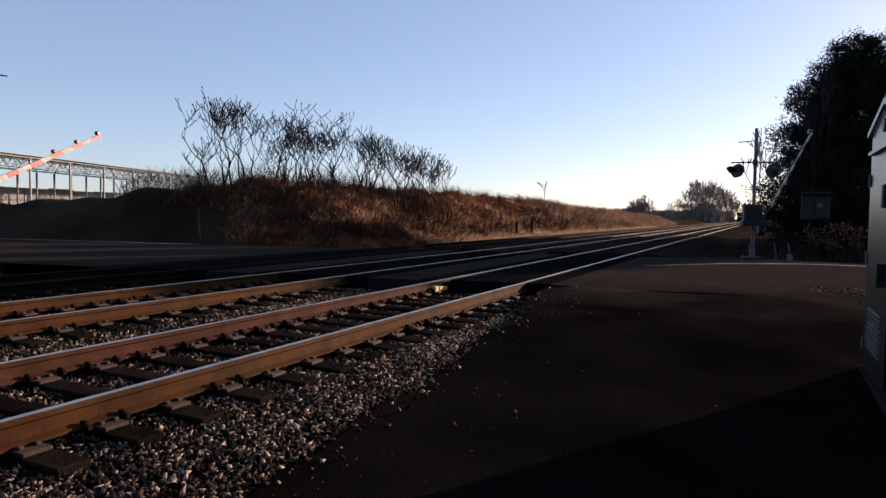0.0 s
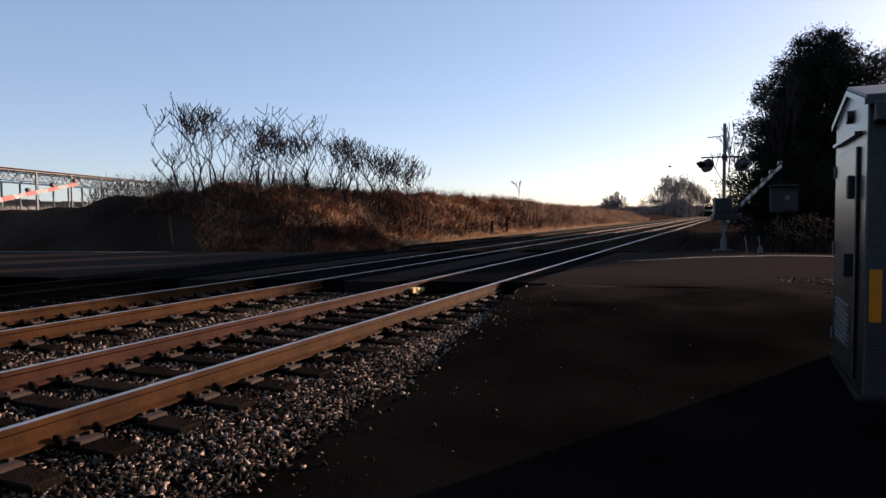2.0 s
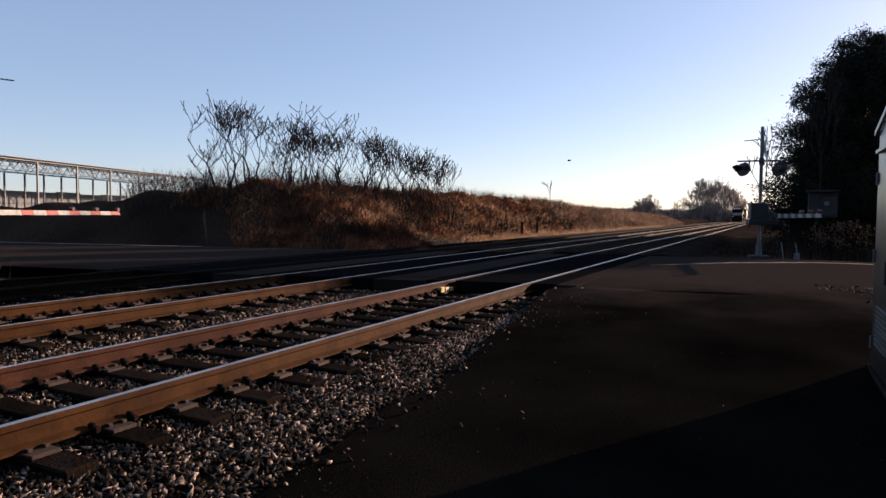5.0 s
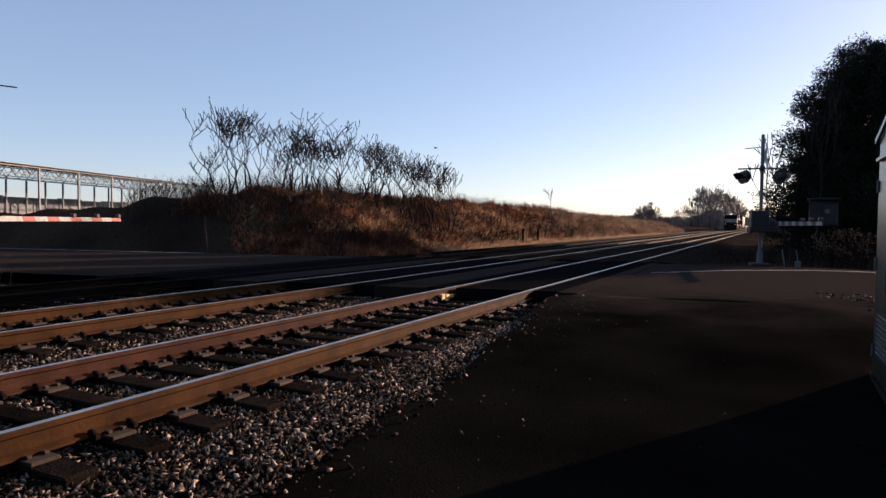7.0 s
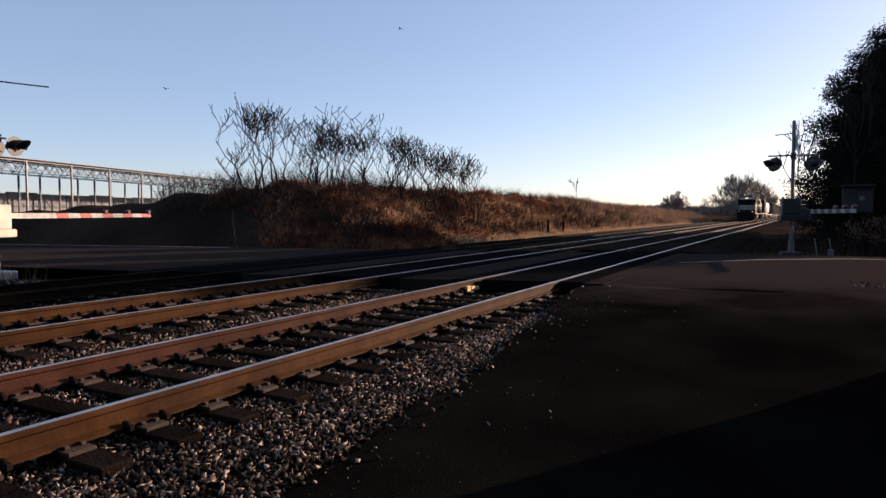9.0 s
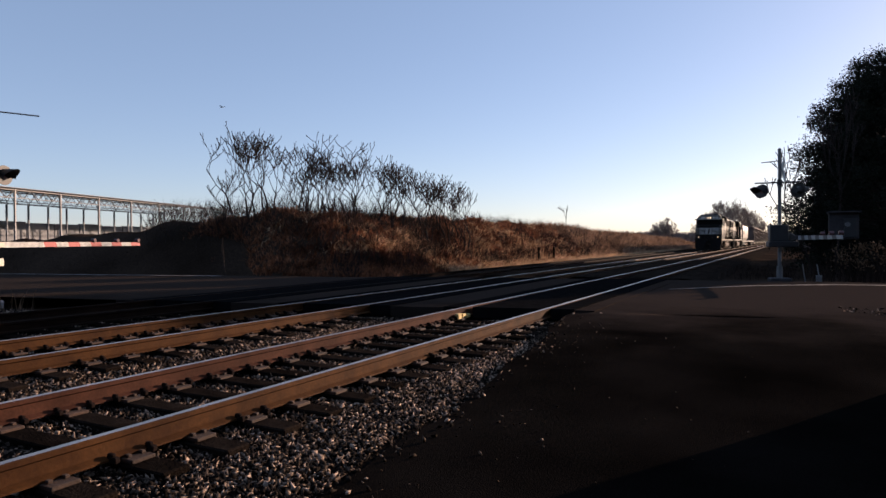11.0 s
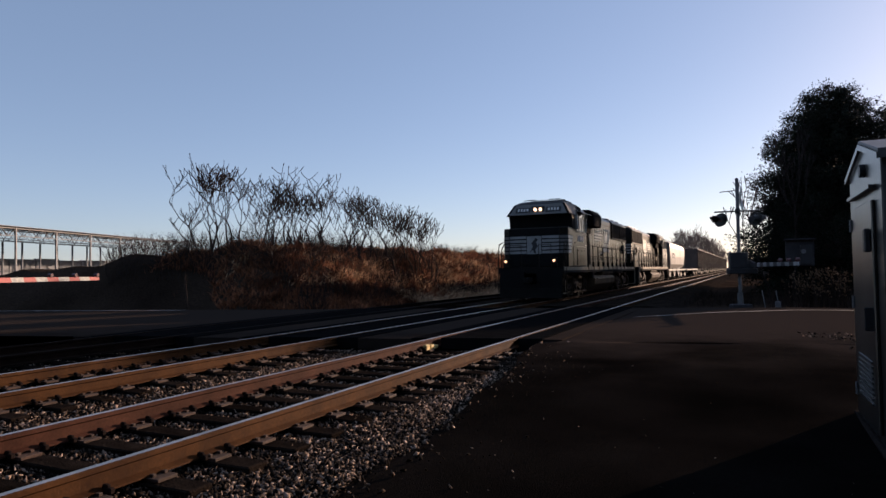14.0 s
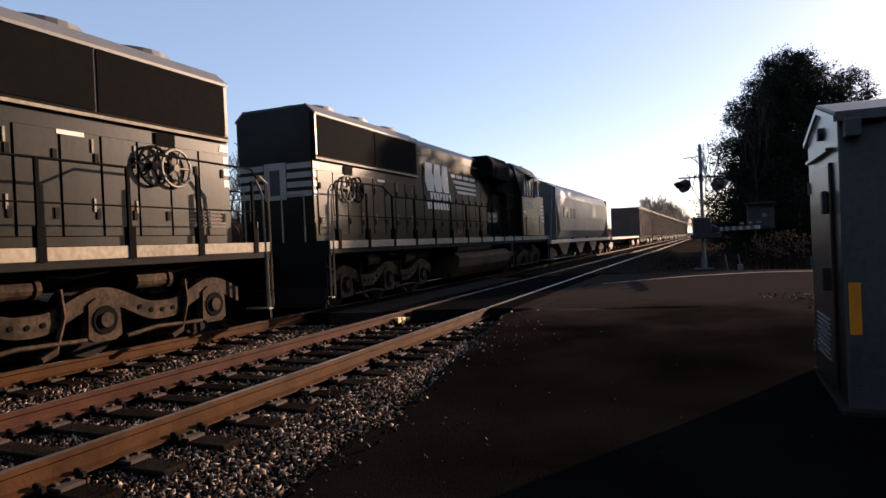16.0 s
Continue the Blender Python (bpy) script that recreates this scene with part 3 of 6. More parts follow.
def sumac(seed, x, y, z, height, width):
    rng = np.random.default_rng(seed)
    segs, tips = [], []
    n0 = []
    for i in range(int(rng.integers(1, 3)) if height > 3.2 else int(rng.integers(2, 4))):
        a = rng.uniform(0, 6.28)
        lean = np.array([math.cos(a) * 0.22, math.sin(a) * 0.22, 1.0])
        s0 = len(segs)
        limb(rng, np.array([0.12 * math.cos(a), 0.12 * math.sin(a), -0.15]), lean / np.linalg.norm(lean), height * rng.uniform(0.27, 0.38), 0.058 if height > 3.2 else 0.04, 4 if height > 3.2 else 3, segs, tips)
        n0.append(list(range(s0, min(s0 + 4, len(segs)))))
    fit_height(segs, tips, (0, 0, -0.15), height + 0.15, width)
    segs = [(a, b, max(u, 0.017), max(v, 0.014)) for a, b, u, v in segs]
    t = thing("bare_tree", "leafless grey-brown sumac tree with forked crooked limbs on the bank", "tree", "bare trees on the bank", pose(x, y, z))
    for stem in n0:
        tubes("trunk", [segs[i] for i in stem], M_BARK, t, 7)
    n0 = sum(n0, [])
    tagged(tubes("crown", [q for i, q in enumerate(segs) if i not in n0], M_BARK, t, 4), kind="stuff")
    pick = [p for p in tips if rng.random() < 0.75]
    tagged(blobs("seed_crown", pick, 0.036, M_BARK, t, rng), kind="stuff")


# sumac-like trees along the top of the bank: bearing, height of the top, breadth, distance
for i, (az, el, w, rr) in enumerate(((-45.0, 8.9, 3.0, 37), (-44.0, 9.75, 3.2, 36), (-42.7, 9.3, 3.0, 36.5), (-40.6, 8.95, 3.3, 36), (-38.7, 7.9, 2.8, 37), (-36.9, 6.9, 2.4, 38),
                                     (-34.7, 8.6, 3.6, 37), (-32.6, 7.1, 2.8, 39), (-30.9, 6.9, 3.0, 39), (-29.4, 6.5, 2.8, 40), (-28.0, 6.2, 3.0, 41), (-26.4, 5.4, 3.2, 42),
                                     (-24.9, 4.3, 3.0, 43), (-46.2, 6.0, 1.8, 36), (-39.8, 6.6, 2.2, 39), (-37.7, 6.6, 2.4, 36), (-35.9, 7.4, 2.6, 39), (-33.6, 7.4, 2.6, 37), (-31.8, 6.2, 2.6, 37),
                                     (-30.1, 6.0, 2.6, 38), (-27.2, 5.7, 2.8, 40), (-25.7, 4.8, 2.8, 41), (-28.7, 5.4, 2.4, 38), (-33.1, 5.6, 2.2, 40), (-38.2, 8.0, 2.4, 38), (-43.5, 8.5, 2.6, 38), (-41.7, 8.3, 2.6, 38.5), (-39.5, 8.0, 2.4, 36), (-37.2, 7.3, 2.4, 39), (-35.3, 8.0, 2.6, 40), (-32.0, 6.9, 2.6, 41))):
    x, y = rr * math.sin(radians(az)), rr * math.cos(radians(az))
    z = hz(x, y)
    sumac(340 + i, x, y, z, 1.31 + rr * math.tan(radians(el)) - z, w)

# thin bare brush along the crest
rng = np.random.default_rng(9)
bs = []
for _ in range(2600):
    az = rng.choice([rng.uniform(-52, -44), rng.uniform(-44, -22), rng.uniform(-24, -14)], p=[0.28, 0.5, 0.22])
    rr = rng.uniform(33, 42) if az < -24 else rng.uniform(42, 75)
    x, y = rr * math.sin(radians(az)), rr * math.cos(radians(az))
    z = hz(x, y)
    if z < 0.9:
        continue
    hgt = rng.uniform(0.5, 1.5) * (0.75 if az > -24 else 1.0)
    p = np.array([x, y, z - 0.05])
    lean = rng.normal(0, 0.22, 2)
    q = p + np.array([lean[0] * hgt, lean[1] * hgt, hgt * 0.55])
    e = q + np.array([lean[0] * hgt + rng.normal(0, 0.12), lean[1] * hgt + rng.normal(0, 0.12), hgt * 0.45])
    bs += [(p, q, 0.009, 0.007), (q, e, 0.007, 0.003)]
    for _k in range(2):
        e2 = q + np.array([rng.normal(0, 0.22), rng.normal(0, 0.22), hgt * rng.uniform(0.15, 0.4)])
        bs.append((q, e2, 0.005, 0.003))
tagged(tubes("brush", bs, M_BARK, None, 3), "thin leafless brush along the crest of the bank", "brush", kind="stuff")


rng = np.random.default_rng(19)
b2 = []
for _ in range(2300):
    y = rng.uniform(22, 75)
    x = -15.8 - abs(rng.normal(0, 3.2))
    z = hz(x, y)
    if z < 0.0 or math.sin(x * 0.9) * math.sin(y * 0.35) < -0.25:
        continue
    hgt = rng.uniform(0.35, 1.0)
    p = np.array([x, y, z - 0.04])
    for _k in range(5):
        q = p + np.array([rng.normal(0, 0.2), rng.normal(0, 0.2), hgt * rng.uniform(0.5, 1.0)])
        b2.append((p + np.array([rng.normal(0, 0.05), rng.normal(0, 0.05), 0]), q, 0.010, 0.005))
tagged(tubes("brush", b2, M_BRUSH, None, 3), "red-brown brush on the slope of the bank", "brush", kind="stuff")


def blades(name, spots, lengths, widths, mat, lean=0.5, seed=1, label="", category="grass"):
    rg = np.random.default_rng(seed)
    n = len(spots)
    a = rg.uniform(0, 6.28, n)
    t = rg.normal(0, lean, (n, 2))
    side = np.c_[np.cos(a), np.sin(a), np.zeros(n)] * widths[:, None]
    tip = np.c_[t * lengths[:, None], lengths]
    mid = np.c_[t * lengths[:, None] * 0.35, lengths * 0.6]
    V = np.stack([spots - side, spots + side, spots + mid + side * 0.7, spots + mid - side * 0.7, spots + tip], 1)
    F = np.array([(0, 1, 2), (0, 2, 3), (3, 2, 4)])[None] + (np.arange(n) * 5)[:, None, None]
    return tagged(raw(name, V.reshape(-1, 3), F.reshape(-1, 3), mat), label, category, kind="stuff")


def scatter(n, x0, x1, y0, y1, clump, seed, zmin):
    rg = np.random.default_rng(seed)
    cx, cy = rg.uniform(x0, x1, n), rg.uniform(y0, y1, n)
    X = np.repeat(cx, clump) + rg.normal(0, 0.14, n * clump)
    Y = np.repeat(cy, clump) + rg.normal(0, 0.14, n * clump)
    Z = ground_z(X, Y)
    k = Z > zmin
    return np.c_[X, Y, Z - 0.03][k], rg


sp1, rg = scatter(16000, -27, -15.4, 16, 62, 7, 3, -0.30)
sp1 = sp1[sp1[:, 1] > 26.6 + 0.2 * sp1[:, 0] + 2.2 * smooth(-21, -24, sp1[:, 0])]
n1 = len(sp1)
blades("dry_grass", sp1, rg.uniform(0.10, 0.38, n1), rg.uniform(0.010, 0.028, n1), M_GRASS, 0.95, 4, "matted russet dry grass on the bank")
sp2, rg = scatter(7000, -30, -15.4, 62, 150, 7, 5, -0.30)
n2 = len(sp2)
blades("dry_grass", sp2, rg.uniform(0.3, 1.05, n2), rg.uniform(0.015, 0.035, n2), M_GRASSFAR, 0.5, 6, "tan dry grass on the far bank")
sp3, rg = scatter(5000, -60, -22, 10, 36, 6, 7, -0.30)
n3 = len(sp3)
# Blades take the soil colour to paint the bank's side away from the sun.
blades("dry_grass", sp3, rg.uniform(0.04, 0.13, n3), rg.uniform(0.01, 0.02, n3), M_SOIL, 0.7, 8, "short dry grass coloured dark for the shaded end of the bank")

# pale matted tussocks and dark thickets on the lit slope
rg = np.random.default_rng(41)
ny = 620
ty = np.concatenate([rg.uniform(22, 60, 400), rg.uniform(45, 120, ny - 400)])
tx = -15.9 - rg.gamma(2.0, 1.15, ny)
tx[:170] = -15.75 - np.abs(rg.normal(0, 0.4, 170))
ty[:170] = rg.uniform(27, 110, 170)
mound = np.repeat(np.c_[tx, ty], 60, 0) + rg.normal(0, 1, (ny * 60, 2)) * np.array([0.22, 0.45])
mz = ground_z(mound[:, 0], mound[:, 1])
low = (mz < 0.75) & (mound[:, 1] < 31)
mound, mz = mound[~low], mz[~low]
nm = len(mound)
blades("dry_grass", np.c_[mound, mz - 0.02], rg.uniform(0.12, 0.40, nm), rg.uniform(0.018, 0.045, nm), M_TUSSOCK, 1.2, 42, "pale tan tussocks of matted grass on the slope")
dk = []
for _ in range(330):
    y0 = rg.uniform(23, 100)
    x0 = -16.2 - rg.gamma(2.0, 1.3)
    z0 = hz(x0, y0)
    for _k in range(26):
        p = np.array([x0 + rg.normal(0, 0.3), y0 + rg.normal(0, 0.4), z0 - 0.05])
        dk.append((p, p + np.array([rg.normal(0, 0.2), rg.normal(0, 0.2), rg.uniform(0.3, 0.9)]), 0.014, 0.006))
tagged(tubes("brush", dk, M_BARK, None, 3), "dark thickets of twigs on the slope", "brush", kind="stuff")

# a lone sapling and two short posts at the foot of the bank
bare_tree(71, -20.0, 65, hz(-20, 65), 4.95 - hz(-20, 65), 1.6, 0.05, 3, "spindly leafless sapling on the bank", "bare trees on the bank", 0, 0.5, 0.3, 0.15, twig=0.022)
bare_tree(72, -17.0, 34.5, hz(-17.0, 34.5), 1.7, 0.6, 0.02, 2, "thin leafless sapling at the foot of the bank", "bare trees on the bank", 0, 0.4, 0.3, 0.15)
bare_tree(73, -21.5, 20.8, hz(-21.5, 20.8), 1.9, 0.5, 0.02, 2, "pale thin sapling on the end of the bank", "bare trees on the bank", 0, 0.4, 0.3, 0.15)
for y in (46.0, 49.5):
    t = thing("post", "short dark weathered wooden post beside the tracks", "post", "trackside posts", pose(-16.2, y, hz(-16.2, y)))
    bm = new_bm()
    box(bm, -0.07, 0.07, -0.07, 0.07, -0.1, 1.15, 0.015)
    part("shaft", bm, M_TIE, t)

# distant bare trees and woods
def distant_tree(seed, x, y, h, w):
    rng = np.random.default_rng(seed)
    segs, tips = [], []
    for k in range(5):
        a = 6.28 * k / 5 + rng.normal(0, 0.3)
        grow(rng, (0.3 * math.cos(a), 0.3 * math.sin(a), 0), (0.45 * math.cos(a), 0.45 * math.sin(a), 1), 3.0, 0.2, 5, segs, tips, 0.6, 0.14, 0.16, (2, 3), 0.78)
    fit_height(segs, tips, (0, 0, 0), h, w)
    segs = [(a, b, max(u, 0.062), max(v, 0.042)) for a, b, u, v in segs]
    t = thing("distant_tree", "distant leafless tree with a rounded twiggy crown", "tree", "distant trees", pose(x, y, -0.4))
    tubes("trunk", segs[:15], M_BARK, t, 5)
    tagged(tubes("crown", segs[15:], M_HAZEWOODS, t, 3), kind="stuff")


for i, (x, y, h, w) in enumerate(((-19.5, 270, 19.0, 15), (-21.5, 274, 16.0, 15), (-24.5, 268, 14.0, 12), (-17.5, 280, 16.5, 14), (-14.5, 288, 14, 13), (-27, 262, 9.5, 12), (-12.5, 296, 12.5, 12), (-30.8, 192, 8.4, 8), (-29.5, 188, 6.8, 7), (-33, 196, 6.6, 7), (-11.5, 310, 11, 12), (-42, 240, 5.0, 9), (-50, 230, 4.8, 9))):
    distant_tree(90 + i, x, y, h, w)
rng = np.random.default_rng(12)
ws = []
for _ in range(5200):
    t = rng.uniform(0, 1)
    x, y = -150 + 147 * t + rng.normal(0, 4), 235 + 190 * t + rng.normal(0, 6)
    if -15 < x < -2:
        continue
    hgt = rng.uniform(3.0, 7.0)
    p = np.array([x, y, -0.4])
    for _k in range(4):
        q = p + np.array([rng.normal(0, 0.9), rng.normal(0, 0.9), hgt * rng.uniform(0.6, 1.0)])
        ws.append((p, q, 0.30, 0.10))
for _ in range(650):
    x, y = -19.5 + rng.normal(0, 4.2), 272 + rng.normal(0, 6)
    if x > -13.8:
        continue
    hgt = rng.uniform(3.0, 10.0) * math.exp(-((x + 19.5) / 9) ** 2)
    p = np.array([x, y, -0.4])
    for _k in range(4):
        q = p + np.array([rng.normal(0, 1.1), rng.normal(0, 1.1), hgt * rng.uniform(0.6, 1.0)])
        ws.append((p, q, 0.16, 0.05))
for _ in range(900):
    x, y = rng.uniform(2, 40), rng.uniform(110, 260)
    hgt = rng.uniform(2.0, 5.0)
    p = np.array([x, y, -0.4])
    for _k in range(4):
        q = p + np.array([rng.normal(0, 0.8), rng.normal(0, 0.8), hgt * rng.uniform(0.6, 1.0)])
        ws.append((p, q, 0.25, 0.08))
tagged(tubes("far_woods", ws, M_HAZEWOODS, None, 3), "grey-brown leafless woods on the horizon", "woods", kind="stuff")


def evergreen(seed, x, y, z, prof, label, dens=1.0, leaf=0.13, name="evergreen_tree", group="evergreens beside the line"):
    """prof: (height, radius) rows of the crown's outline."""
    rg = np.random.default_rng(seed)
    t = thing(name, label, "tree", group, pose(x, y, z))
    H = prof[-1][0]
    segs = [((0, 0, -0.2), (0.1, 0, H * 0.5), 0.28, 0.17), ((0.1, 0, H * 0.5), (0, 0.05, H * 0.95), 0.17, 0.04)]
    ph, pr = [p[0] for p in prof], [p[1] for p in prof]
    C = []
    for _ in range(int(230 * dens)):
        zz = rg.uniform(ph[0], H * 0.985)
        R = float(np.interp(zz, ph, pr)) * rg.uniform(0.82, 1.12) + 0.1
        a = rg.uniform(0, 6.28)
        rise = rg.uniform(0.05, 0.45)
        out = np.array([math.cos(a), math.sin(a), 0.0])
        root = np.array([0, 0, max(0.3, zz - R * rise)])
        tip = out * R + np.array([0, 0, zz])
        segs.append((root, root + (tip - root) * 0.9, 0.05, 0.012))
        m = 4 + int(R * 1.6)
        for k in range(m):
            u = 1 - 0.75 * (k / m) ** 1.2
            C.append(root + (tip - root) * u + rg.normal(0, 0.10 + 0.16 * R * (1 - u), 3))
    C = np.array(C)
    tubes("trunk", segs, M_BARK, t, 5)
    k = 55
    n = len(C) * k
    P = np.repeat(C, k, 0) + rg.normal(0, 0.165, (n, 3)) * np.array([1, 1, 0.9])
    d1 = rg.normal(size=(n, 3))
    d1 /= np.linalg.norm(d1, axis=1)[:, None]
    d2 = rg.normal(size=(n, 3))
    d2 /= np.linalg.norm(d2, axis=1)[:, None]
    L = rg.uniform(0.5, 1.3, (n, 1)) * leaf
    V = np.stack([P, P + d1 * L, P + d1 * L * 0.5 + d2 * L * 0.45], 1)
    raw("crown", V.reshape(-1, 3), np.arange(n * 3).reshape(-1, 3), M_NEEDLE, t)
    return t


evergreen(1, 4.0, 38.0, -0.3, ((0.2, 3.4), (1.2, 4.2), (3.5, 4.1), (5.5, 3.6), (7.5, 2.9), (9.0, 2.0), (10.2, 0.9), (10.7, 0.2)), "tall dense dark evergreen tree beside the crossing", 1.5)
evergreen(2, 6.9, 41.5, -0.3, ((2.0, 1.5), (5.0, 2.2), (8.0, 1.9), (9.6, 1.2), (10.4, 0.3)), "ragged dark evergreen with an open crown", 0.45)
evergreen(3, 4.8, 47.0, -0.3, ((0.2, 3.0), (3.0, 3.6), (7.0, 3.0), (10.0, 1.6), (11.6, 0.3)), "dark evergreen tree standing behind another", 0.9, 0.2)
evergreen(5, 5.4, 56.5, -0.3, ((0.2, 3.2), (3.0, 3.9), (8.0, 3.2), (11.5, 1.6), (13.2, 0.3)), "dark evergreen tree standing behind others", 0.9, 0.2)
evergreen(6, 6.2, 67.0, -0.3, ((0.2, 3.4), (3.0, 4.2), (9.0, 3.4), (13.0, 1.6), (15.0, 0.3)), "tall dark evergreen tree behind the others", 0.9, 0.22)
bare_tree(61, 1.8, 33.8, -0.3, 8.0, 3.0, 0.07, 5, "leafless tree tangled with ivy beside the evergreen", "bare trees by the crossing", 0, 0.45, 0.3, 0.15, 0.74)
bare_tree(62, 1.0, 34.6, -0.3, 6.0, 2.2, 0.06, 5, "leafless twiggy tree beside the evergreen", "bare trees by the crossing", 0, 0.45, 0.3, 0.15, 0.74)

# dry weeds at the foot of the trees
rg = np.random.default_rng(21)
wn = 2600
wp = np.c_[rg.uniform(0.6, 9.5, wn), rg.uniform(27.2, 33, wn), np.full(wn, -0.3)]
wp = wp[(wp[:, 1] > road_far(wp[:, 0]) + 1.0)]
wp = wp[::2]
blades("dry_weeds", wp, rg.uniform(0.3, 1.1, len(wp)), rg.uniform(0.006, 0.016, len(wp)), M_STALKSHADE, 0.3, 22, "tall brown dry weeds and seed stalks", "weeds")
wq = np.c_[np.repeat(rg.uniform(1.4, 6.0, 34), 9) + rg.normal(0, 0.16, 306), np.repeat(rg.uniform(28.2, 30.0, 34), 9) + rg.normal(0, 0.16, 306), np.full(306, -0.3)]
wl = rg.uniform(0.5, 1.5, 306)
blades("dry_weeds", wq, wl, rg.uniform(0.005, 0.010, 306), M_STALKSHADE, 0.2, 25, "thin weed stalks coloured dark for shade beside the relay box", "weeds")
heads = np.repeat(wq + np.c_[np.zeros((306, 2)), wl * 0.95], 3, 0) + rg.normal(0, 0.09, (918, 3))
tagged(blobs("seed_heads", heads, 0.032, M_WEED, None, rg), "pale fluffy seed heads on dry weeds", "weeds", kind="stuff")
wp2 = np.c_[rg.uniform(-2.6, 0.4, 900), rg.uniform(29.0, 44, 900), np.full(900, -0.3)]
blades("dry_weeds", wp2, rg.uniform(0.1, 0.45, 900), rg.uniform(0.006, 0.014, 900), M_STALKSHADE, 0.4, 23, "low dry weeds beside the tracks", "weeds")
wp3 = np.c_[rg.uniform(-26, -16.5, 900), rg.uniform(7.0, 11.5, 900), np.full(900, -0.34)]
wp3 = wp3[wp3[:, 1] < road_near(wp3[:, 0]) + 0.2]
blades("dry_weeds", wp3, rg.uniform(0.15, 0.7, len(wp3)), rg.uniform(0.006, 0.012, len(wp3)), M_WEED, 0.35, 24, "dry weeds in the gravel beside the road", "weeds")
rg = np.random.default_rng(31)
bsv = np.c_[rg.uniform(0.9, 3.6, 420), rg.uniform(12.6, 15.2, 420)]
bsv = bsv[bsv[:, 0] > 1.2 + 0.5 * np.sin(bsv[:, 1] * 2)]
ssz = rg.uniform(0.012, 0.035, len(bsv))
tagged(stones("loose_stones", bsv, ssz, asphalt_z(bsv[:, 0], bsv[:, 1]) + ssz * 0.4), "pale loose stones strewn at the edge of the asphalt", "gravel", kind="stuff")
sv = np.array([(-2.44, 7.6), (-1.9, 5.9), (-1.56, 9.9), (-2.2, 5.2), (-2.0, 4.4), (-0.4, 9.0), (-1.1, 4.2), (-2.35, 4.7), (-1.7, 4.9), (-0.9, 6.3)])
extra = np.c_[rg.uniform(-3.2, 2.4, 9000), rg.uniform(1.6, 12.0, 9000)]
fringe = extra[:, 0] - np.array([edge_x(y) for y in extra[:, 1]])
extra = extra[(fringe > -0.05) & (rg.random(9000) < np.exp(-fringe * 2.6) + 0.006)]
extra = extra[rg.random(len(extra)) < 0.35 + 0.65 * (np.sin(extra[:, 0] * 2.3 + extra[:, 1]) * np.sin(extra[:, 1] * 1.7) > 0)]
sv = np.concatenate([sv, extra])
ssz = np.concatenate([np.full(10, 0.018), rg.uniform(0.004, 0.011, len(extra))])
tagged(stones("loose_stones", sv, ssz, asphalt_z(sv[:, 0], sv[:, 1]) + ssz * 0.4), "stray ballast stones lying on the asphalt", "gravel", kind="stuff")

# unseen belt of evergreens, added behind and to the right to cut the skylight
belt = evergreen(11, 19.0, -8.0, -0.3, ((0.1, 4.4), (3.0, 4.9), (7.0, 4.3), (10.5, 3.0), (13.0, 1.2), (14.0, 0.3)), "unseen tall evergreen tree added in a belt to cut the skylight", 1.0, 0.34, group="evergreen belt")
for k, (x, y) in enumerate(((17.5, 0.5), (17.0, 9.0), (16.5, 16.5), (14.0, -16.0), (6.0, -19.0), (-2.5, -20.0), (-11.0, -21.0), (-20.0, -22.0), (-29.0, -21.5), (22.0, 4.5), (21.0, 13.0), (10.0, -24.0), (1.5, -25.0), (-7.0, -26.0), (-15.5, -26.0), (-38.0, -19.0), (-47.0, -14.0))):
    copy_thing(belt, pose(x, y, -0.3, 0, 0, 47 * k))


# ---- crossing signals with gates ----
def lamp_unit(parent, x, y, z, face, mat_lens, swing=0.0):
    """A round flashing lamp with its backboard and hood; face is +1 or -1 along x."""
    bm = new_bm()
    cyl(bm, (x, y, z), (x + 0.012 * face, y, z), 0.25, 20)
    disc = part("backboard", bm, M_SIGNALBLACK, parent)
    disc.matrix_basis = Matrix.Translation((x, y, z)) @ Matrix.Rotation(radians(swing), 4, "Z") @ Matrix.Translation((-x, -y, -z))
    bm = new_bm()
    cyl(bm, (x - 0.2 * face, y, z), (x, y, z), 0.11, 12, 0.15)
    part("lamp_housing", bm, M_SIGNALBLACK, disc)
    bm = new_bm()
    cyl(bm, (x + 0.014 * face, y, z), (x + 0.03 * face, y, z), 0.105, 16)
    part("lens", bm, mat_lens, disc, "dark red round lens")
    bm = new_bm()
    n = 12
    for i in range(n):
        a, b = math.radians(-20 + 220 * i / n), math.radians(-20 + 220 * (i + 1) / n)
        L = lambda k: 0.20 + 0.26 * max(0, math.sin(k))
        pts = [(x + 0.012 * face, y + 0.16 * math.cos(a), z + 0.16 * math.sin(a)), (x + 0.012 * face, y + 0.16 * math.cos(b), z + 0.16 * math.sin(b)),
               (x + L(b) * face, y + 0.17 * math.cos(b), z + 0.17 * math.sin(b) - 0.03), (x + L(a) * face, y + 0.17 * math.cos(a), z + 0.17 * math.sin(a) - 0.03)]
        bm.faces.new([bm.verts.new(p) for p in pts])
    bmesh.ops.solidify(bm, geom=list(bm.faces), thickness=0.006)
    part("hood", bm, M_SIGNALBLACK, disc)


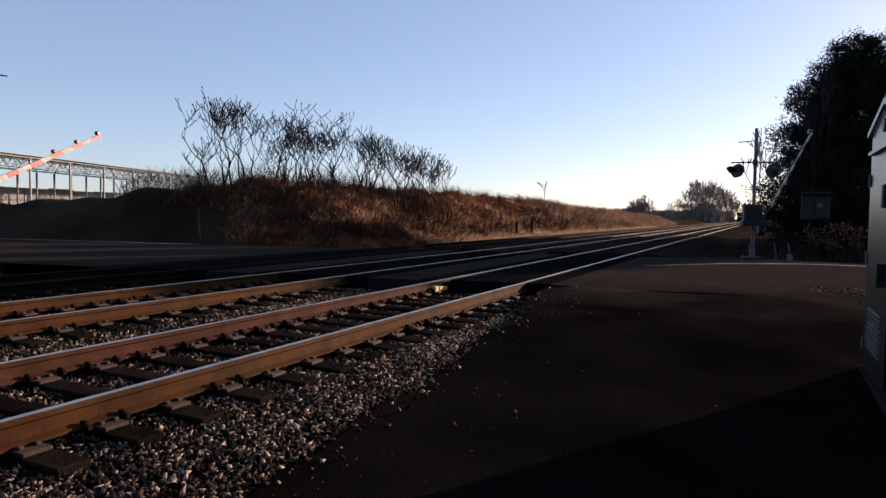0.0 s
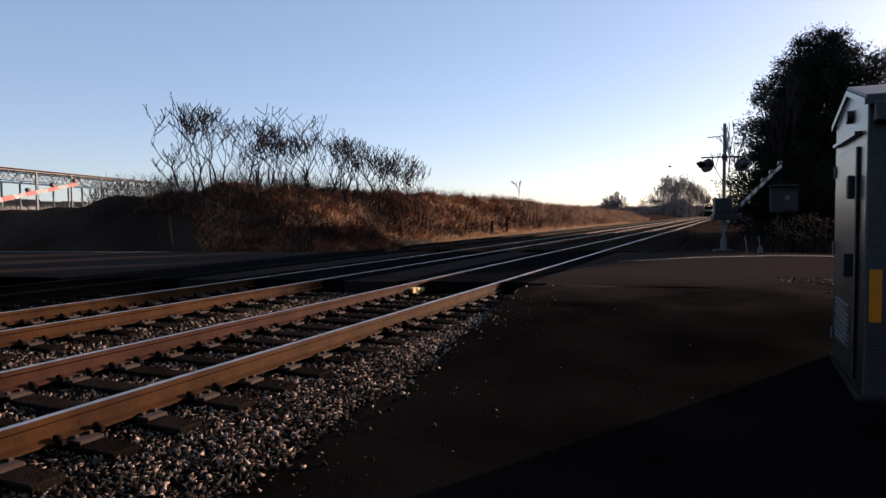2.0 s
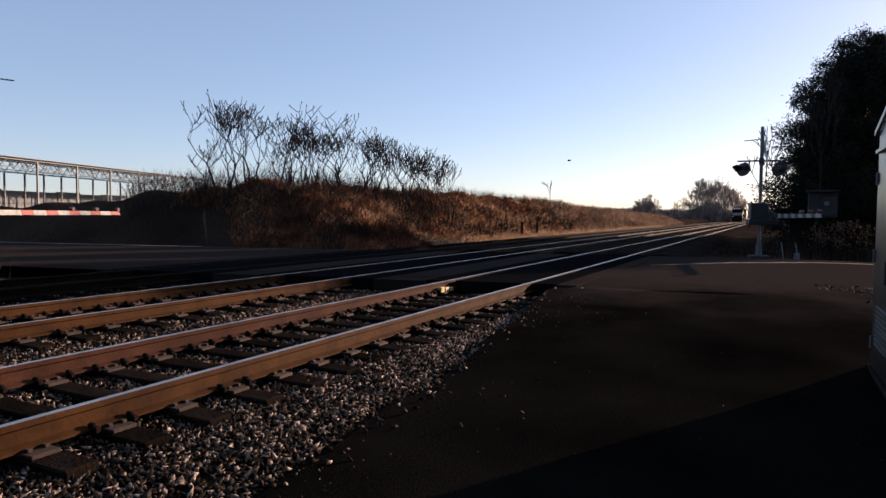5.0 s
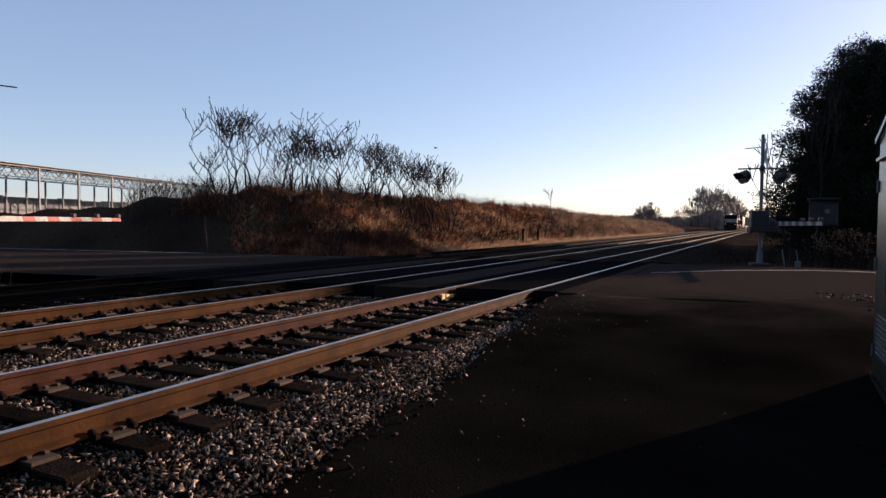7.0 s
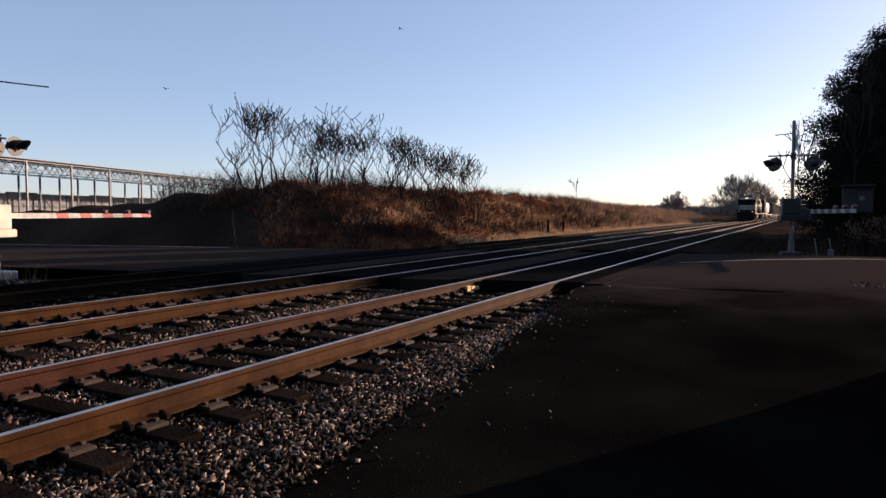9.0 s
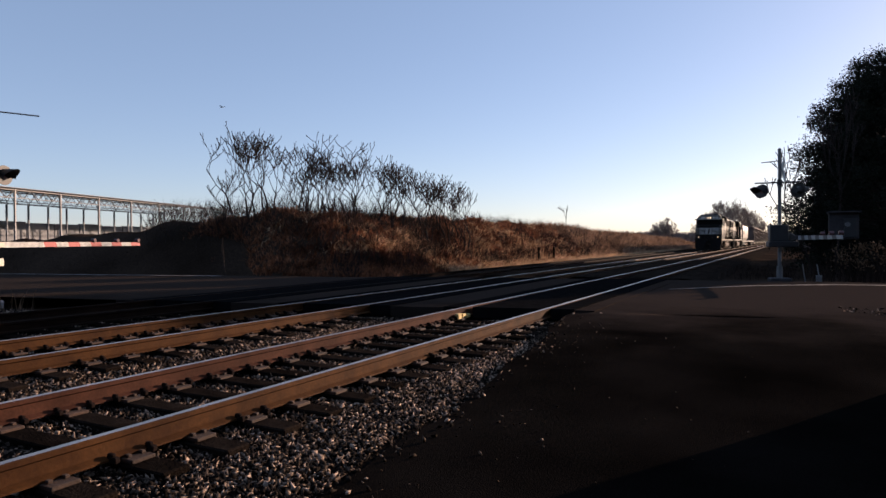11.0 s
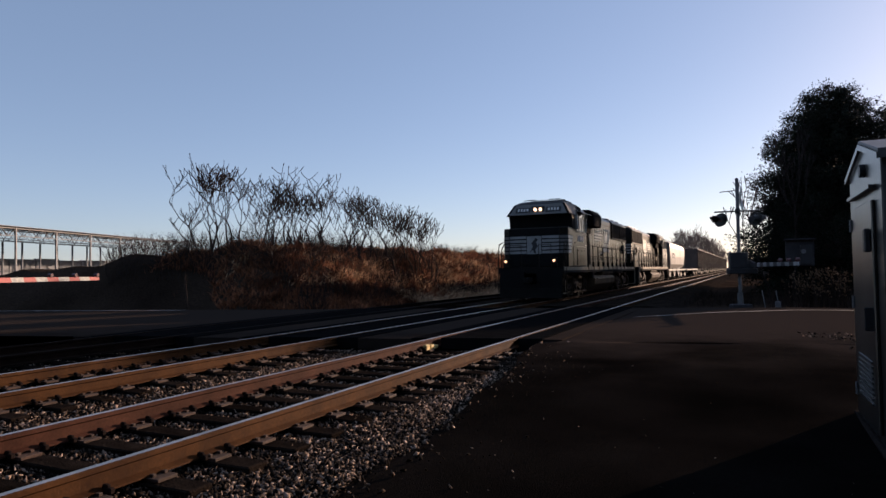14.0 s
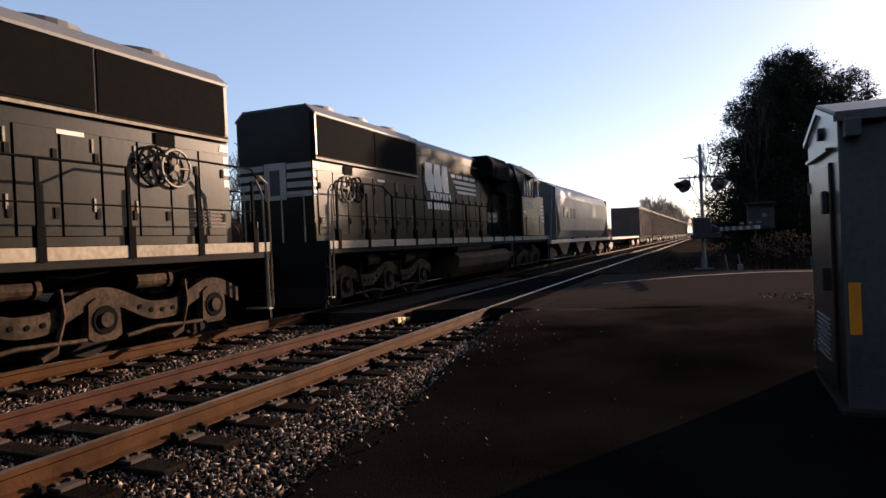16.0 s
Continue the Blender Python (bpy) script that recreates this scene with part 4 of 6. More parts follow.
def crossing_signal(m, label, arm_len, mast_mat, height, rod, mech_mat, zl=3.43, spread=0.32, swing=0.0, up=0.0, dull=False, aside=0.0):
    """Base at the origin; the road runs along x, traffic comes from +x, the arm lies along -y when lowered."""
    t = thing("crossing_signal", label, "crossing signal", "crossing signals", m)
    bm = new_bm()
    box(bm, -0.35, 0.35, -0.35, 0.35, -0.5, 0.06, 0.03)
    part("base", bm, M_DULLARM if dull else M_GALV, t, "concrete base")
    bm = new_bm()
    cyl(bm, (0, 0, 0.06), (0, 0, height), 0.062, 14)
    cyl(bm, (0, 0, height), (0, 0, height + 0.05), 0.075, 14, 0.03)
    cyl(bm, (0, 0, 0.06), (0, 0, 0.5), 0.11, 14, 0.10)
    part("mast", bm, mast_mat, t)
    bm = new_bm()
    bar(bm, [(-spread - 0.2, 0.16, zl), (spread + 0.2, -0.16, zl)], 0.03, 8)
    cyl(bm, (0, 0, zl - 0.1), (0, 0, zl + 0.1), 0.09, 12)
    part("lamp_bracket", bm, M_SIGNALBLACK, t)
    for sx in (-1, 1):
        for sy in (-1, 1):
            lamp_unit(t, sx * spread, sy * (0.40 if spread < 0.5 else 0.24), zl - (0.21 if spread < 0.5 else 0.32), sx, M_LENS, swing)
    bm = new_bm()
    bar(bm, [(0, -0.42, zl), (0, 0.42, zl)], 0.025, 8)
    part("crossarm", bm, M_SIGNALBLACK, t)
    if aside:
        bm = new_bm()
        bar(bm, [(0.05, 0, 4.05), (0.07, aside, 4.05)], 0.02, 6)
        part("board_bracket", bm, M_STEEL, t)
    # crossbuck boards, edge-on to the track
    for s in (-1, 1):
        bm = new_bm()
        box(bm, -0.01, 0.01, -0.61, 0.61, -0.115, 0.115, 0.004)
        b = part("crossbuck_board", bm, M_WHITE, t, "white crossbuck board")
        b.matrix_basis = Matrix.Translation((0.09 + 0.012 * s, aside, 4.05)) @ Matrix.Rotation(radians(45 * s), 4, "X")
        for k in (-0.3, 0.3):
            bm = new_bm()
            box(bm, 0.011, 0.014, k - 0.2, k + 0.2, -0.045, 0.045)
            part("lettering_bar", bm, M_SIGNALBLACK, b)
    bm = new_bm()
    bar(bm, [(0, 0, height - 0.42), (rod[0] * 0.4, rod[1] * 0.4, height - 0.44), (rod[0], rod[1], height - 0.46)], 0.018, 6)
    part("antenna_rod", bm, M_STEEL, t)
    for k in range(6):
        bm = new_bm()
        bar(bm, [(0, -0.02, height - 0.15 - 0.22 * k), (0.16, -0.05, height - 0.15 - 0.22 * k)], 0.012, 5)
        part("step_bolt", bm, M_STEEL, t)
    # gate mechanism
    bm = new_bm()
    box(bm, -0.36 if up else -0.30, 0.28, -0.22, 0.22, 1.0 + up, 1.62 + up, 0.03)
    mech = part("gate_mechanism", bm, mech_mat, t)
    for k in (-0.12, 0.12):
        bm = new_bm()
        box(bm, -0.315, -0.298, k - 0.09, k + 0.09, 1.2 + up, 1.5 + up, 0.01)
        part("cover_plate", bm, M_STEEL, mech)
    bm = new_bm()
    box(bm, -0.42, 0.42 + up * 0.4, -0.30, 0.30, 0.80 + up, 1.0 + up, 0.02)
    part("mechanism_shelf", bm, M_SIGNALBLACK if dull else M_CREAM, mech)
    arm = new("gate_arm")
    arm.parent = t
    arm.matrix_basis = pose(0.42, 0, 1.34 + up * (0.5 if dull else 1.0))
    bm = new_bm()
    prism(bm, [(0.55, -0.28), (0.9, -0.22), (0.9, 0.16), (0.2, 0.2), (-0.5, 0.08), (-1.0, 0.07), (-1.0, -0.07), (-0.5, -0.08), (-0.1, -0.16)], -0.035, 0.035, "x", 0.008)
    part("arm_bracket", bm, M_DULLARM if dull else M_CREAM, arm, "cream cast bracket with counterweights")
    bm = new_bm()
    box(bm, -0.12, 0.12, 0.6, 0.95, -0.36, 0.02, 0.02)
    part("counterweight", bm, M_GREYPAINT, arm)
    n = max(6, int((arm_len - 1.0) / 0.42))
    for i in range(n):
        a, b = -1.0 - (arm_len - 1.0) * i / n, -1.0 - (arm_len - 1.0) * (i + 1) / n
        hh = 0.075 - 0.02 * i / n
        bm = new_bm()
        sk = 0.05
        prism(bm, [(a, -hh), (b, -hh), (b + sk, hh), (a + (sk if i else 0), hh)], -0.02, 0.02, "x")
        part("arm_section", bm, (M_SIGNALBLACK if i % 2 else M_GALV) if dull else M_RED if i % 2 and i > 2 else M_LINE, arm, "dark stripe of the near gate arm" if dull and i % 2 else "red stripe of the gate arm" if i % 2 and i > 2 else "white stripe of the gate arm")
    for k in (0.12, 1.05, 2.0):
        y = -arm_len + k
        bm = new_bm()
        cyl(bm, (-0.06, y, 0.12), (0.06, y, 0.12), 0.06, 10)
        box(bm, -0.02, 0.02, y - 0.03, y + 0.03, 0.03, 0.12)
        part("arm_lamp", bm, M_LENS, arm, "small dark red gate lamp")
    return t, arm


ROAD_TURN = math.degrees(math.atan(0.21))
signal_near, arm_near = crossing_signal(pose(-0.28, 27.6, -0.16, 0, 0, ROAD_TURN), "grey crossing signal mast with twin lamps and a lowering gate", 6.0, M_STEEL, 4.85, (-0.6, 0.15), M_SIGNALBLACK, 3.62, 0.62, 38.0, 0.42, True)
signal_far, arm_far = crossing_signal(pose(-17.8, 9.15, -0.16, 0, 0, 180 + ROAD_TURN), "sunlit crossing signal with a red and white striped gate arm", 6.05, M_GALV, 5.25, (-0.82, -1.0), M_CREAM, up=0.12, aside=0.2)


# ---- signal house beside the camera's stand ----
def signal_house():
    x0, y0, w, d = 0.99, 6.2, 2.6, 1.74
    zb, ze, zr = -0.27, 2.22, 2.42
    t = thing("signal_house", "aluminium railway signal house with a low gabled roof and orange marker", "signal cabinet")
    bm = new_bm()
    prism(bm, [(y0, zb + 0.08), (y0 + d, zb + 0.08), (y0 + d, ze), (y0 + d / 2, zr - 0.02), (y0, ze)], x0, x0 + w, "x", 0.006)
    body = part("body", bm, M_HOUSE, t)
    bm = new_bm()
    prism(bm, [(y0 + 0.01, zb + 0.1), (y0 + d - 0.01, zb + 0.1), (y0 + d - 0.01, ze - 0.01), (y0 + d / 2, zr - 0.03), (y0 + 0.01, ze - 0.01)], x0 - 0.004, x0 + 0.002, "x")
    part("end_sheet", bm, M_ALU, t, "bright reflective end wall sheet")
    bm = new_bm()
    box(bm, x0 - 0.05, x0 + w + 0.05, y0 - 0.05, y0 + d + 0.05, zb - 0.15, zb + 0.09, 0.02)
    part("plinth", bm, M_ROAD, t, "concrete plinth")
    for s in (-1, 1):
        ym = y0 + d / 2
        ye = y0 - 0.07 if s < 0 else y0 + d + 0.07
        zo = ze - 0.015
        bm = new_bm()
        prism(bm, [(ym, zr), (ye, zo), (ye, zo + 0.028), (ym, zr + 0.03)], x0 - 0.03, x0 + w + 0.1, "x", 0.004)
        roof = part("roof_sheet", bm, M_HOUSE, t, "folded metal roof sheet")
        bm = new_bm()
        box(bm, x0 - 0.03, x0 + w + 0.1, ye - 0.008, ye + 0.008, zo - 0.05, zo + 0.026)
        part("roof_lip", bm, M_HOUSE, roof)
    # gable barge boards
    for s in (-1, 1):
        ym, ye = y0 + d / 2, (y0 - 0.07 if s < 0 else y0 + d + 0.07)
        bm = new_bm()
        prism(bm, [(ym, zr - 0.002), (ye, ze - 0.018), (ye, ze - 0.07), (ym, zr - 0.055)], x0 - 0.04, x0 - 0.031, "x")
        part("barge_board", bm, M_ALU, t)
    # door in the end wall
    bm = new_bm()
    box(bm, x0 - 0.035, x0 - 0.001, y0 + 0.32, y0 + d - 0.30, zb + 0.16, 1.86, 0.008)
    door = part("door", bm, M_ALU, t, "sheet metal door")
    bm = new_bm()
    prism(bm, [(y0 + 0.24, 1.98), (y0 + d - 0.22, 1.98), (y0 + d - 0.22, 1.95), (y0 + 0.24, 1.95)], x0 - 0.06, x0 - 0.002, "x")
    part("drip_hood", bm, M_ALU, t)
    for z in (0.1, 0.95, 1.7):
        bm = new_bm()
        cyl(bm, (x0 - 0.045, y0 + d - 0.30, z - 0.06), (x0 - 0.045, y0 + d - 0.30, z + 0.06), 0.014, 8)
        part("hinge", bm, M_STEEL, door)
    bm = new_bm()
    box(bm, x0 - 0.085, x0 - 0.034, y0 + 0.36, y0 + 0.46, 1.42, 1.62, 0.01)
    part("padlock_box", bm, M_SIGNALBLACK, door)
    bm = new_bm()
    box(bm, x0 - 0.10, x0 - 0.03, y0 + 0.38, y0 + 0.41, 0.75, 0.95, 0.005)
    part("door_handle", bm, M_SIGNALBLACK, door, "black padlock box and handle")
    for i in range(9):
        bm = new_bm()
        box(bm, x0 - 0.05, x0 - 0.033, y0 + 0.5, y0 + d - 0.5, 0.1 + i * 0.045, 0.118 + i * 0.045)
        part("louvre", bm, M_GREYPAINT, door)
    bm = new_bm()
    cyl(bm, (x0 - 0.05, y0 + d / 2 - 0.1, 2.16), (x0 - 0.001, y0 + d / 2 - 0.1, 2.16), 0.06, 16)
    part("vent_cap", bm, M_SIGNALBLACK, t, "round gable vent")
    # camera-side wall
    bm = new_bm()
    box(bm, x0 + 0.03, x0 + 0.115, y0 - 0.012, y0 - 0.001, 0.42, 0.845)
    part("marker_strip", bm, M_ORANGE, t, "orange reflective marker strip")
    bm = new_bm()
    box(bm, x0 + 0.03, x0 + 0.15, y0 - 0.10, y0 - 0.001, 2.02, 2.17, 0.008)
    part("junction_box", bm, M_GREYPAINT, t)
    bm = new_bm()
    box(bm, x0 + 0.42, x0 + 1.1, y0 - 0.07, y0 - 0.001, 1.8, 2.14, 0.01)
    part("vent_box", bm, M_SIGNALBLACK, t)
    for i in range(4):
        bm = new_bm()
        box(bm, x0 + 0.42 + 0.62 * i, x0 + 0.435 + 0.62 * i, y0 - 0.008, y0 - 0.001, zb + 0.1, ze - 0.06)
        part("panel_seam", bm, M_HOUSE, t)
    for i in range(14):
        bm = new_bm()
        box(bm, x0 + 0.03, x0 + 0.10, y0 - 0.008, y0 - 0.001, -0.05 + 0.028 * i, -0.036 + 0.028 * i)
        part("louvre", bm, M_GREYPAINT, t)
    return t


signal_house()

# relay box on posts across the road
t = thing("relay_box", "grey metal relay box with an open hood on posts", "relay box", "", pose(1.93, 30.0, -0.3))
bm = new_bm()
box(bm, -0.5, 0.5, -0.05, 0.5, 1.62, 2.7, 0.02)
part("body", bm, M_DULLARM, t)
bm = new_bm()
box(bm, -0.56, 0.56, -0.25, 0.55, 2.66, 2.72, 0.01)
part("hood", bm, M_DULLARM, t)
bm = new_bm()
box(bm, 0.0, 0.42, -0.12, -0.045, 1.7, 2.45, 0.01)
part("door", bm, M_SIGNALBLACK, t, "dark inner door")
bm = new_bm()
cyl(bm, (0.12, -0.2, 2.2), (0.12, -0.11, 2.2), 0.09, 14)
part("meter", bm, M_STEEL, t, "round glass meter")
for x in (-0.35, 0.35):
    bm = new_bm()
    box(bm, x - 0.05, x + 0.05, 0.15, 0.25, -0.1, 1.64, 0.01)
    part("post", bm, M_TIE, t)
# low switch stand by the near mast
t = thing("cable_box", "small dark trackside cable box on a thin frame", "cable box", "", pose(0.75, 26.6, -0.3))
bm = new_bm()
box(bm, -0.4, 0.4, -0.15, 0.15, 0.02, 0.10, 0.01)
part("plate", bm, M_STEEL, t, "pale steel plate")
for a in (-0.2, 0.25):
    bm = new_bm()
    bar(bm, [(a, 0, 0.1), (a - 0.1, 0, 0.75)], 0.02, 6)
    part("strut", bm, M_STEEL, t)
bm = new_bm()
box(bm, 0.12, 0.3, -0.1, 0.1, 0.1, 0.36, 0.01)
part("housing", bm, M_STEEL, t)
# rail lubricator at the crossing's edge
t = thing("rail_clamp", "yellow-painted rail clamp bolted beside the inner rail", "rail clamp", "", pose(TRACKS[0] - GAUGE / 2, 11.35, -0.2))
for i, (a, b) in enumerate(((0.0, 0.16), (0.2, 0.36), (0.42, 0.55))):
    bm = new_bm()
    box(bm, 0.045, 0.13, a, b, 0.0, 0.12 - 0.02 * i, 0.015)
    part("clamp", bm, M_YELLOW, t)


# ---- steel-framed hall far beyond the road ----
def hall():
    t = thing("steel_hall", "open steel-framed hall with truss eaves and grey lower wall", "building", "",
              Matrix.Translation((-82, 43.7, -0.5)) @ Matrix.Rotation(math.atan2(0.941, -0.338), 4, "Z"))
    E = 8.5
    L0, L1 = -20, 62
    for k in range(-3, 8):
        s = 3.1 + 7.75 * k
        bm = new_bm()
        box(bm, s - 0.11, s + 0.11, -0.11, 0.11, 0, E, 0.02)
        part("column", bm, M_STEEL, t)
        for j in (1.3, 5.2):
            bm = new_bm()
            box(bm, s + j - 0.1, s + j + 0.1, 9.0, 9.2, 0, E - 1.2)
            part("inner_column", bm, M_WALLGREY, t)
        bm = new_bm()
        for i in range(6):
            a = s + 7.75 * i / 6
            bar(bm, [(a, 0, E - 1.05 if i % 2 else E - 0.1), (a + 7.75 / 6, 0, E - 0.1 if i % 2 else E - 1.05)], 0.05, 4)
        bar(bm, [(s, 0, E - 1.05), (s + 7.75, 0, E - 1.05)], 0.07, 4)
        bar(bm, [(s, 0, E - 0.08), (s + 7.75, 0, E - 0.08)], 0.09, 4)
        part("truss", bm, M_GREYPAINT, t)
        bm = new_bm()
        for i in range(8):
            a, b = 9.0 * i / 8, 9.0 * (i + 1) / 8
            bar(bm, [(s, a, E - 1.05 if i % 2 else E + 0.1 + a * 0.1), (s, b, E + 0.1 + b * 0.1 if i % 2 else E - 1.05)], 0.045, 4)
        part("roof_truss", bm, M_GREYPAINT, t)
    for row, drop in ((4.5, -0.1), (9.0, 0.0), (13.2, 0.2)):
        bm = new_bm()
        for i in range(66):
            a = L0 + (L1 - L0) * i / 66
            bar(bm, [(a, row, E - 1.0 + drop if i % 2 else E + 0.5), (a + (L1 - L0) / 66, row, E + 0.5 if i % 2 else E - 1.0 + drop)], 0.03, 4)
        bar(bm, [(L0, row, E - 1.0 + drop), (L1, row, E - 1.0 + drop)], 0.07, 4)
        part("inner_truss", bm, M_WALLGREY, t)
    for yy, zz in ((1.5, E + 0.1), (3.0, E + 0.25), (4.5, E + 0.36), (6.0, E + 0.5), (7.5, E + 0.62), (9.0, E + 0.75), (14.0, E + 0.95)):
        bm = new_bm()
        box(bm, L0, L1, yy - 0.08, yy + 0.08, zz - 0.08, zz + 0.08)
        part("purlin", bm, M_GREYPAINT, t)
    bm = new_bm()
    prism(bm, [(-0.3, E + 0.12), (14.6, E + 1.15), (14.6, E + 1.23), (-0.3, E + 0.2)], L0, L1, "x")
    part("roof_sheet", bm, M_WALLGREY, t, "thin grey roof sheet")
    for i in range(14):
        a = L0 + (L1 - L0) * i / 14
        bm = new_bm()
        box(bm, a + 0.1, a + (L1 - L0) / 14 - 0.1, 13.6, 14.0, 0, 5.1 + 0.12 * math.sin(i * 2.3))
        part("wall_panel", bm, M_WALLGREY, t, "grey lower wall panel")
    return t


hall()


# ---- the train ----
def wheelset(parent, y, r=0.5):
    """An axle with two flanged wheels, centred on its own axle so that it can turn."""
    ax = new("wheelset")
    ax.parent = parent
    ax.matrix_basis = pose(0, y, r)
    bm = new_bm()
    cyl(bm, (-0.95, 0, 0), (0.95, 0, 0), 0.085, 10)
    part("axle", bm, M_DARKGEAR, ax)
    for s in (-1, 1):
        bm = new_bm()
        cyl(bm, (s * 0.73, 0, 0), (s * 0.86, 0, 0), r, 28)
        cyl(bm, (s * 0.70, 0, 0), (s * 0.73, 0, 0), r + 0.025, 28)
        cyl(bm, (s * 0.86, 0, 0), (s * 0.90, 0, 0), 0.17, 14)
        for k in range(4):
            a = k * math.pi / 2 + 0.4
            cyl(bm, (s * 0.86, 0.3 * math.cos(a), 0.3 * math.sin(a)), (s * 0.868, 0.3 * math.cos(a), 0.3 * math.sin(a)), 0.05, 8)
        part("wheel", bm, M_DARKGEAR, ax, "dark steel wheel")
    return ax


def loco_truck(t, ys, wheels):
    a, b = ys[0] - 0.62, ys[-1] + 0.62
    for s in (-1, 1):
        # a cast frame that sags in a curve between the axles
        def crown(y, lo, hi):
            k = min(abs(y - c) for c in ys)
            return hi - (hi - lo) * (0.5 - 0.5 * math.cos(math.pi * min(1.0, k / 0.95)))
        n = 44
        run = [a + (b - a) * i / n for i in range(n + 1)]
        prof = [(y, crown(y, 0.66, 0.93)) for y in run] + [(y, crown(y, 0.40, 0.70)) for y in reversed(run)]
        bm = new_bm()
        prism(bm, prof, s * 1.02, s * 1.16, "x")
        fr = part("truck_sideframe", bm, M_TRUCK, t, "grimy cast truck side frame")
        for i in range(len(ys) - 1):
            for d in (0.6, 0.8, 1.0, 1.2, 1.4):
                y = ys[i] + d
                bm = new_bm()
                z = crown(y, 0.53, 0.80)
                cyl(bm, (s * 1.155, y, z), (s * 1.172, y, z), 0.035, 8)
                part("bolt_hole", bm, M_PIPE, fr)
        for y in ys:
            bm = new_bm()
            prism(bm, [(y - 0.26, 0.28), (y - 0.16, 0.22), (y + 0.16, 0.22), (y + 0.26, 0.28), (y + 0.24, 0.72), (y + 0.12, 0.8), (y - 0.12, 0.8), (y - 0.24, 0.72)], s * 1.06, s * 1.19, "x")
            jb = part("journal_box", bm, M_TRUCK, t, "cast journal box")
            bm = new_bm()
            cyl(bm, (s * 1.19, y, 0.5), (s * 1.205, y, 0.5), 0.19, 18)
            part("bearing_ring", bm, M_PIPE, jb)
            bm = new_bm()
            cyl(bm, (s * 1.205, y, 0.5), (s * 1.24, y, 0.5), 0.10, 14)
            part("bearing_cap", bm, M_TRUCK, jb)
        for i in range(len(ys) - 1):
            m = (ys[i] + ys[i + 1]) / 2
            bm = new_bm()
            cyl(bm, (s * 1.12, m - 0.5, 0.98), (s * 1.12, m + 0.05, 0.98), 0.12, 14)
            cyl(bm, (s * 1.12, m + 0.05, 0.98), (s * 1.12, m + 0.12, 0.98), 0.14, 14)
            part("brake_cylinder", bm, M_TRUCK, t)
            bm = new_bm()
            bar(bm, [(s * 1.2, m - 0.7, 0.24), (s * 1.2, m - 0.2, 0.30), (s * 1.2, m + 0.72, 0.27)], 0.03, 6)
            part("brake_rod", bm, M_TRUCK, t, "dusty brake rod")
            bm = new_bm()
            bar(bm, [(s * 1.2, m + 0.38, 0.95), (s * 1.2, m + 0.42, 0.6), (s * 1.19, m + 0.30, 0.2)], 0.035, 6)
            bar(bm, [(s * 1.2, m + 0.30, 0.2), (s * 1.19, m + 0.1, 0.12)], 0.05, 6)
            part("brake_hanger", bm, M_TRUCK, t)
        for i in range(3):
            y0 = a + 0.2 + (b - a - 0.4) * i / 3
            bm = new_bm()
            bar(bm, [(s * 1.22, y0, 1.12), (s * 1.22, y0 + 0.4, 1.08), (s * 1.22, y0 + 0.9, 1.14)], 0.018, 5)
            part("air_pipe", bm, M_TRUCK, t)
    for y in ys:
        wheels.append(wheelset(t, y))


def side_plate(t, name, s, x, pts, mat, label="", th=0.006):
    """A thin plate of paint on a side wall, (y, z) outline."""
    bm = new_bm()
    prism(bm, pts, s * x, s * (x + th), "x")
    return part(name, bm, mat, t, label)


def front_plate(t, name, y, pts, mat, label="", th=0.006):
    bm = new_bm()
    prism(bm, pts, y - th, y, "y")
    return part(name, bm, mat, t, label)


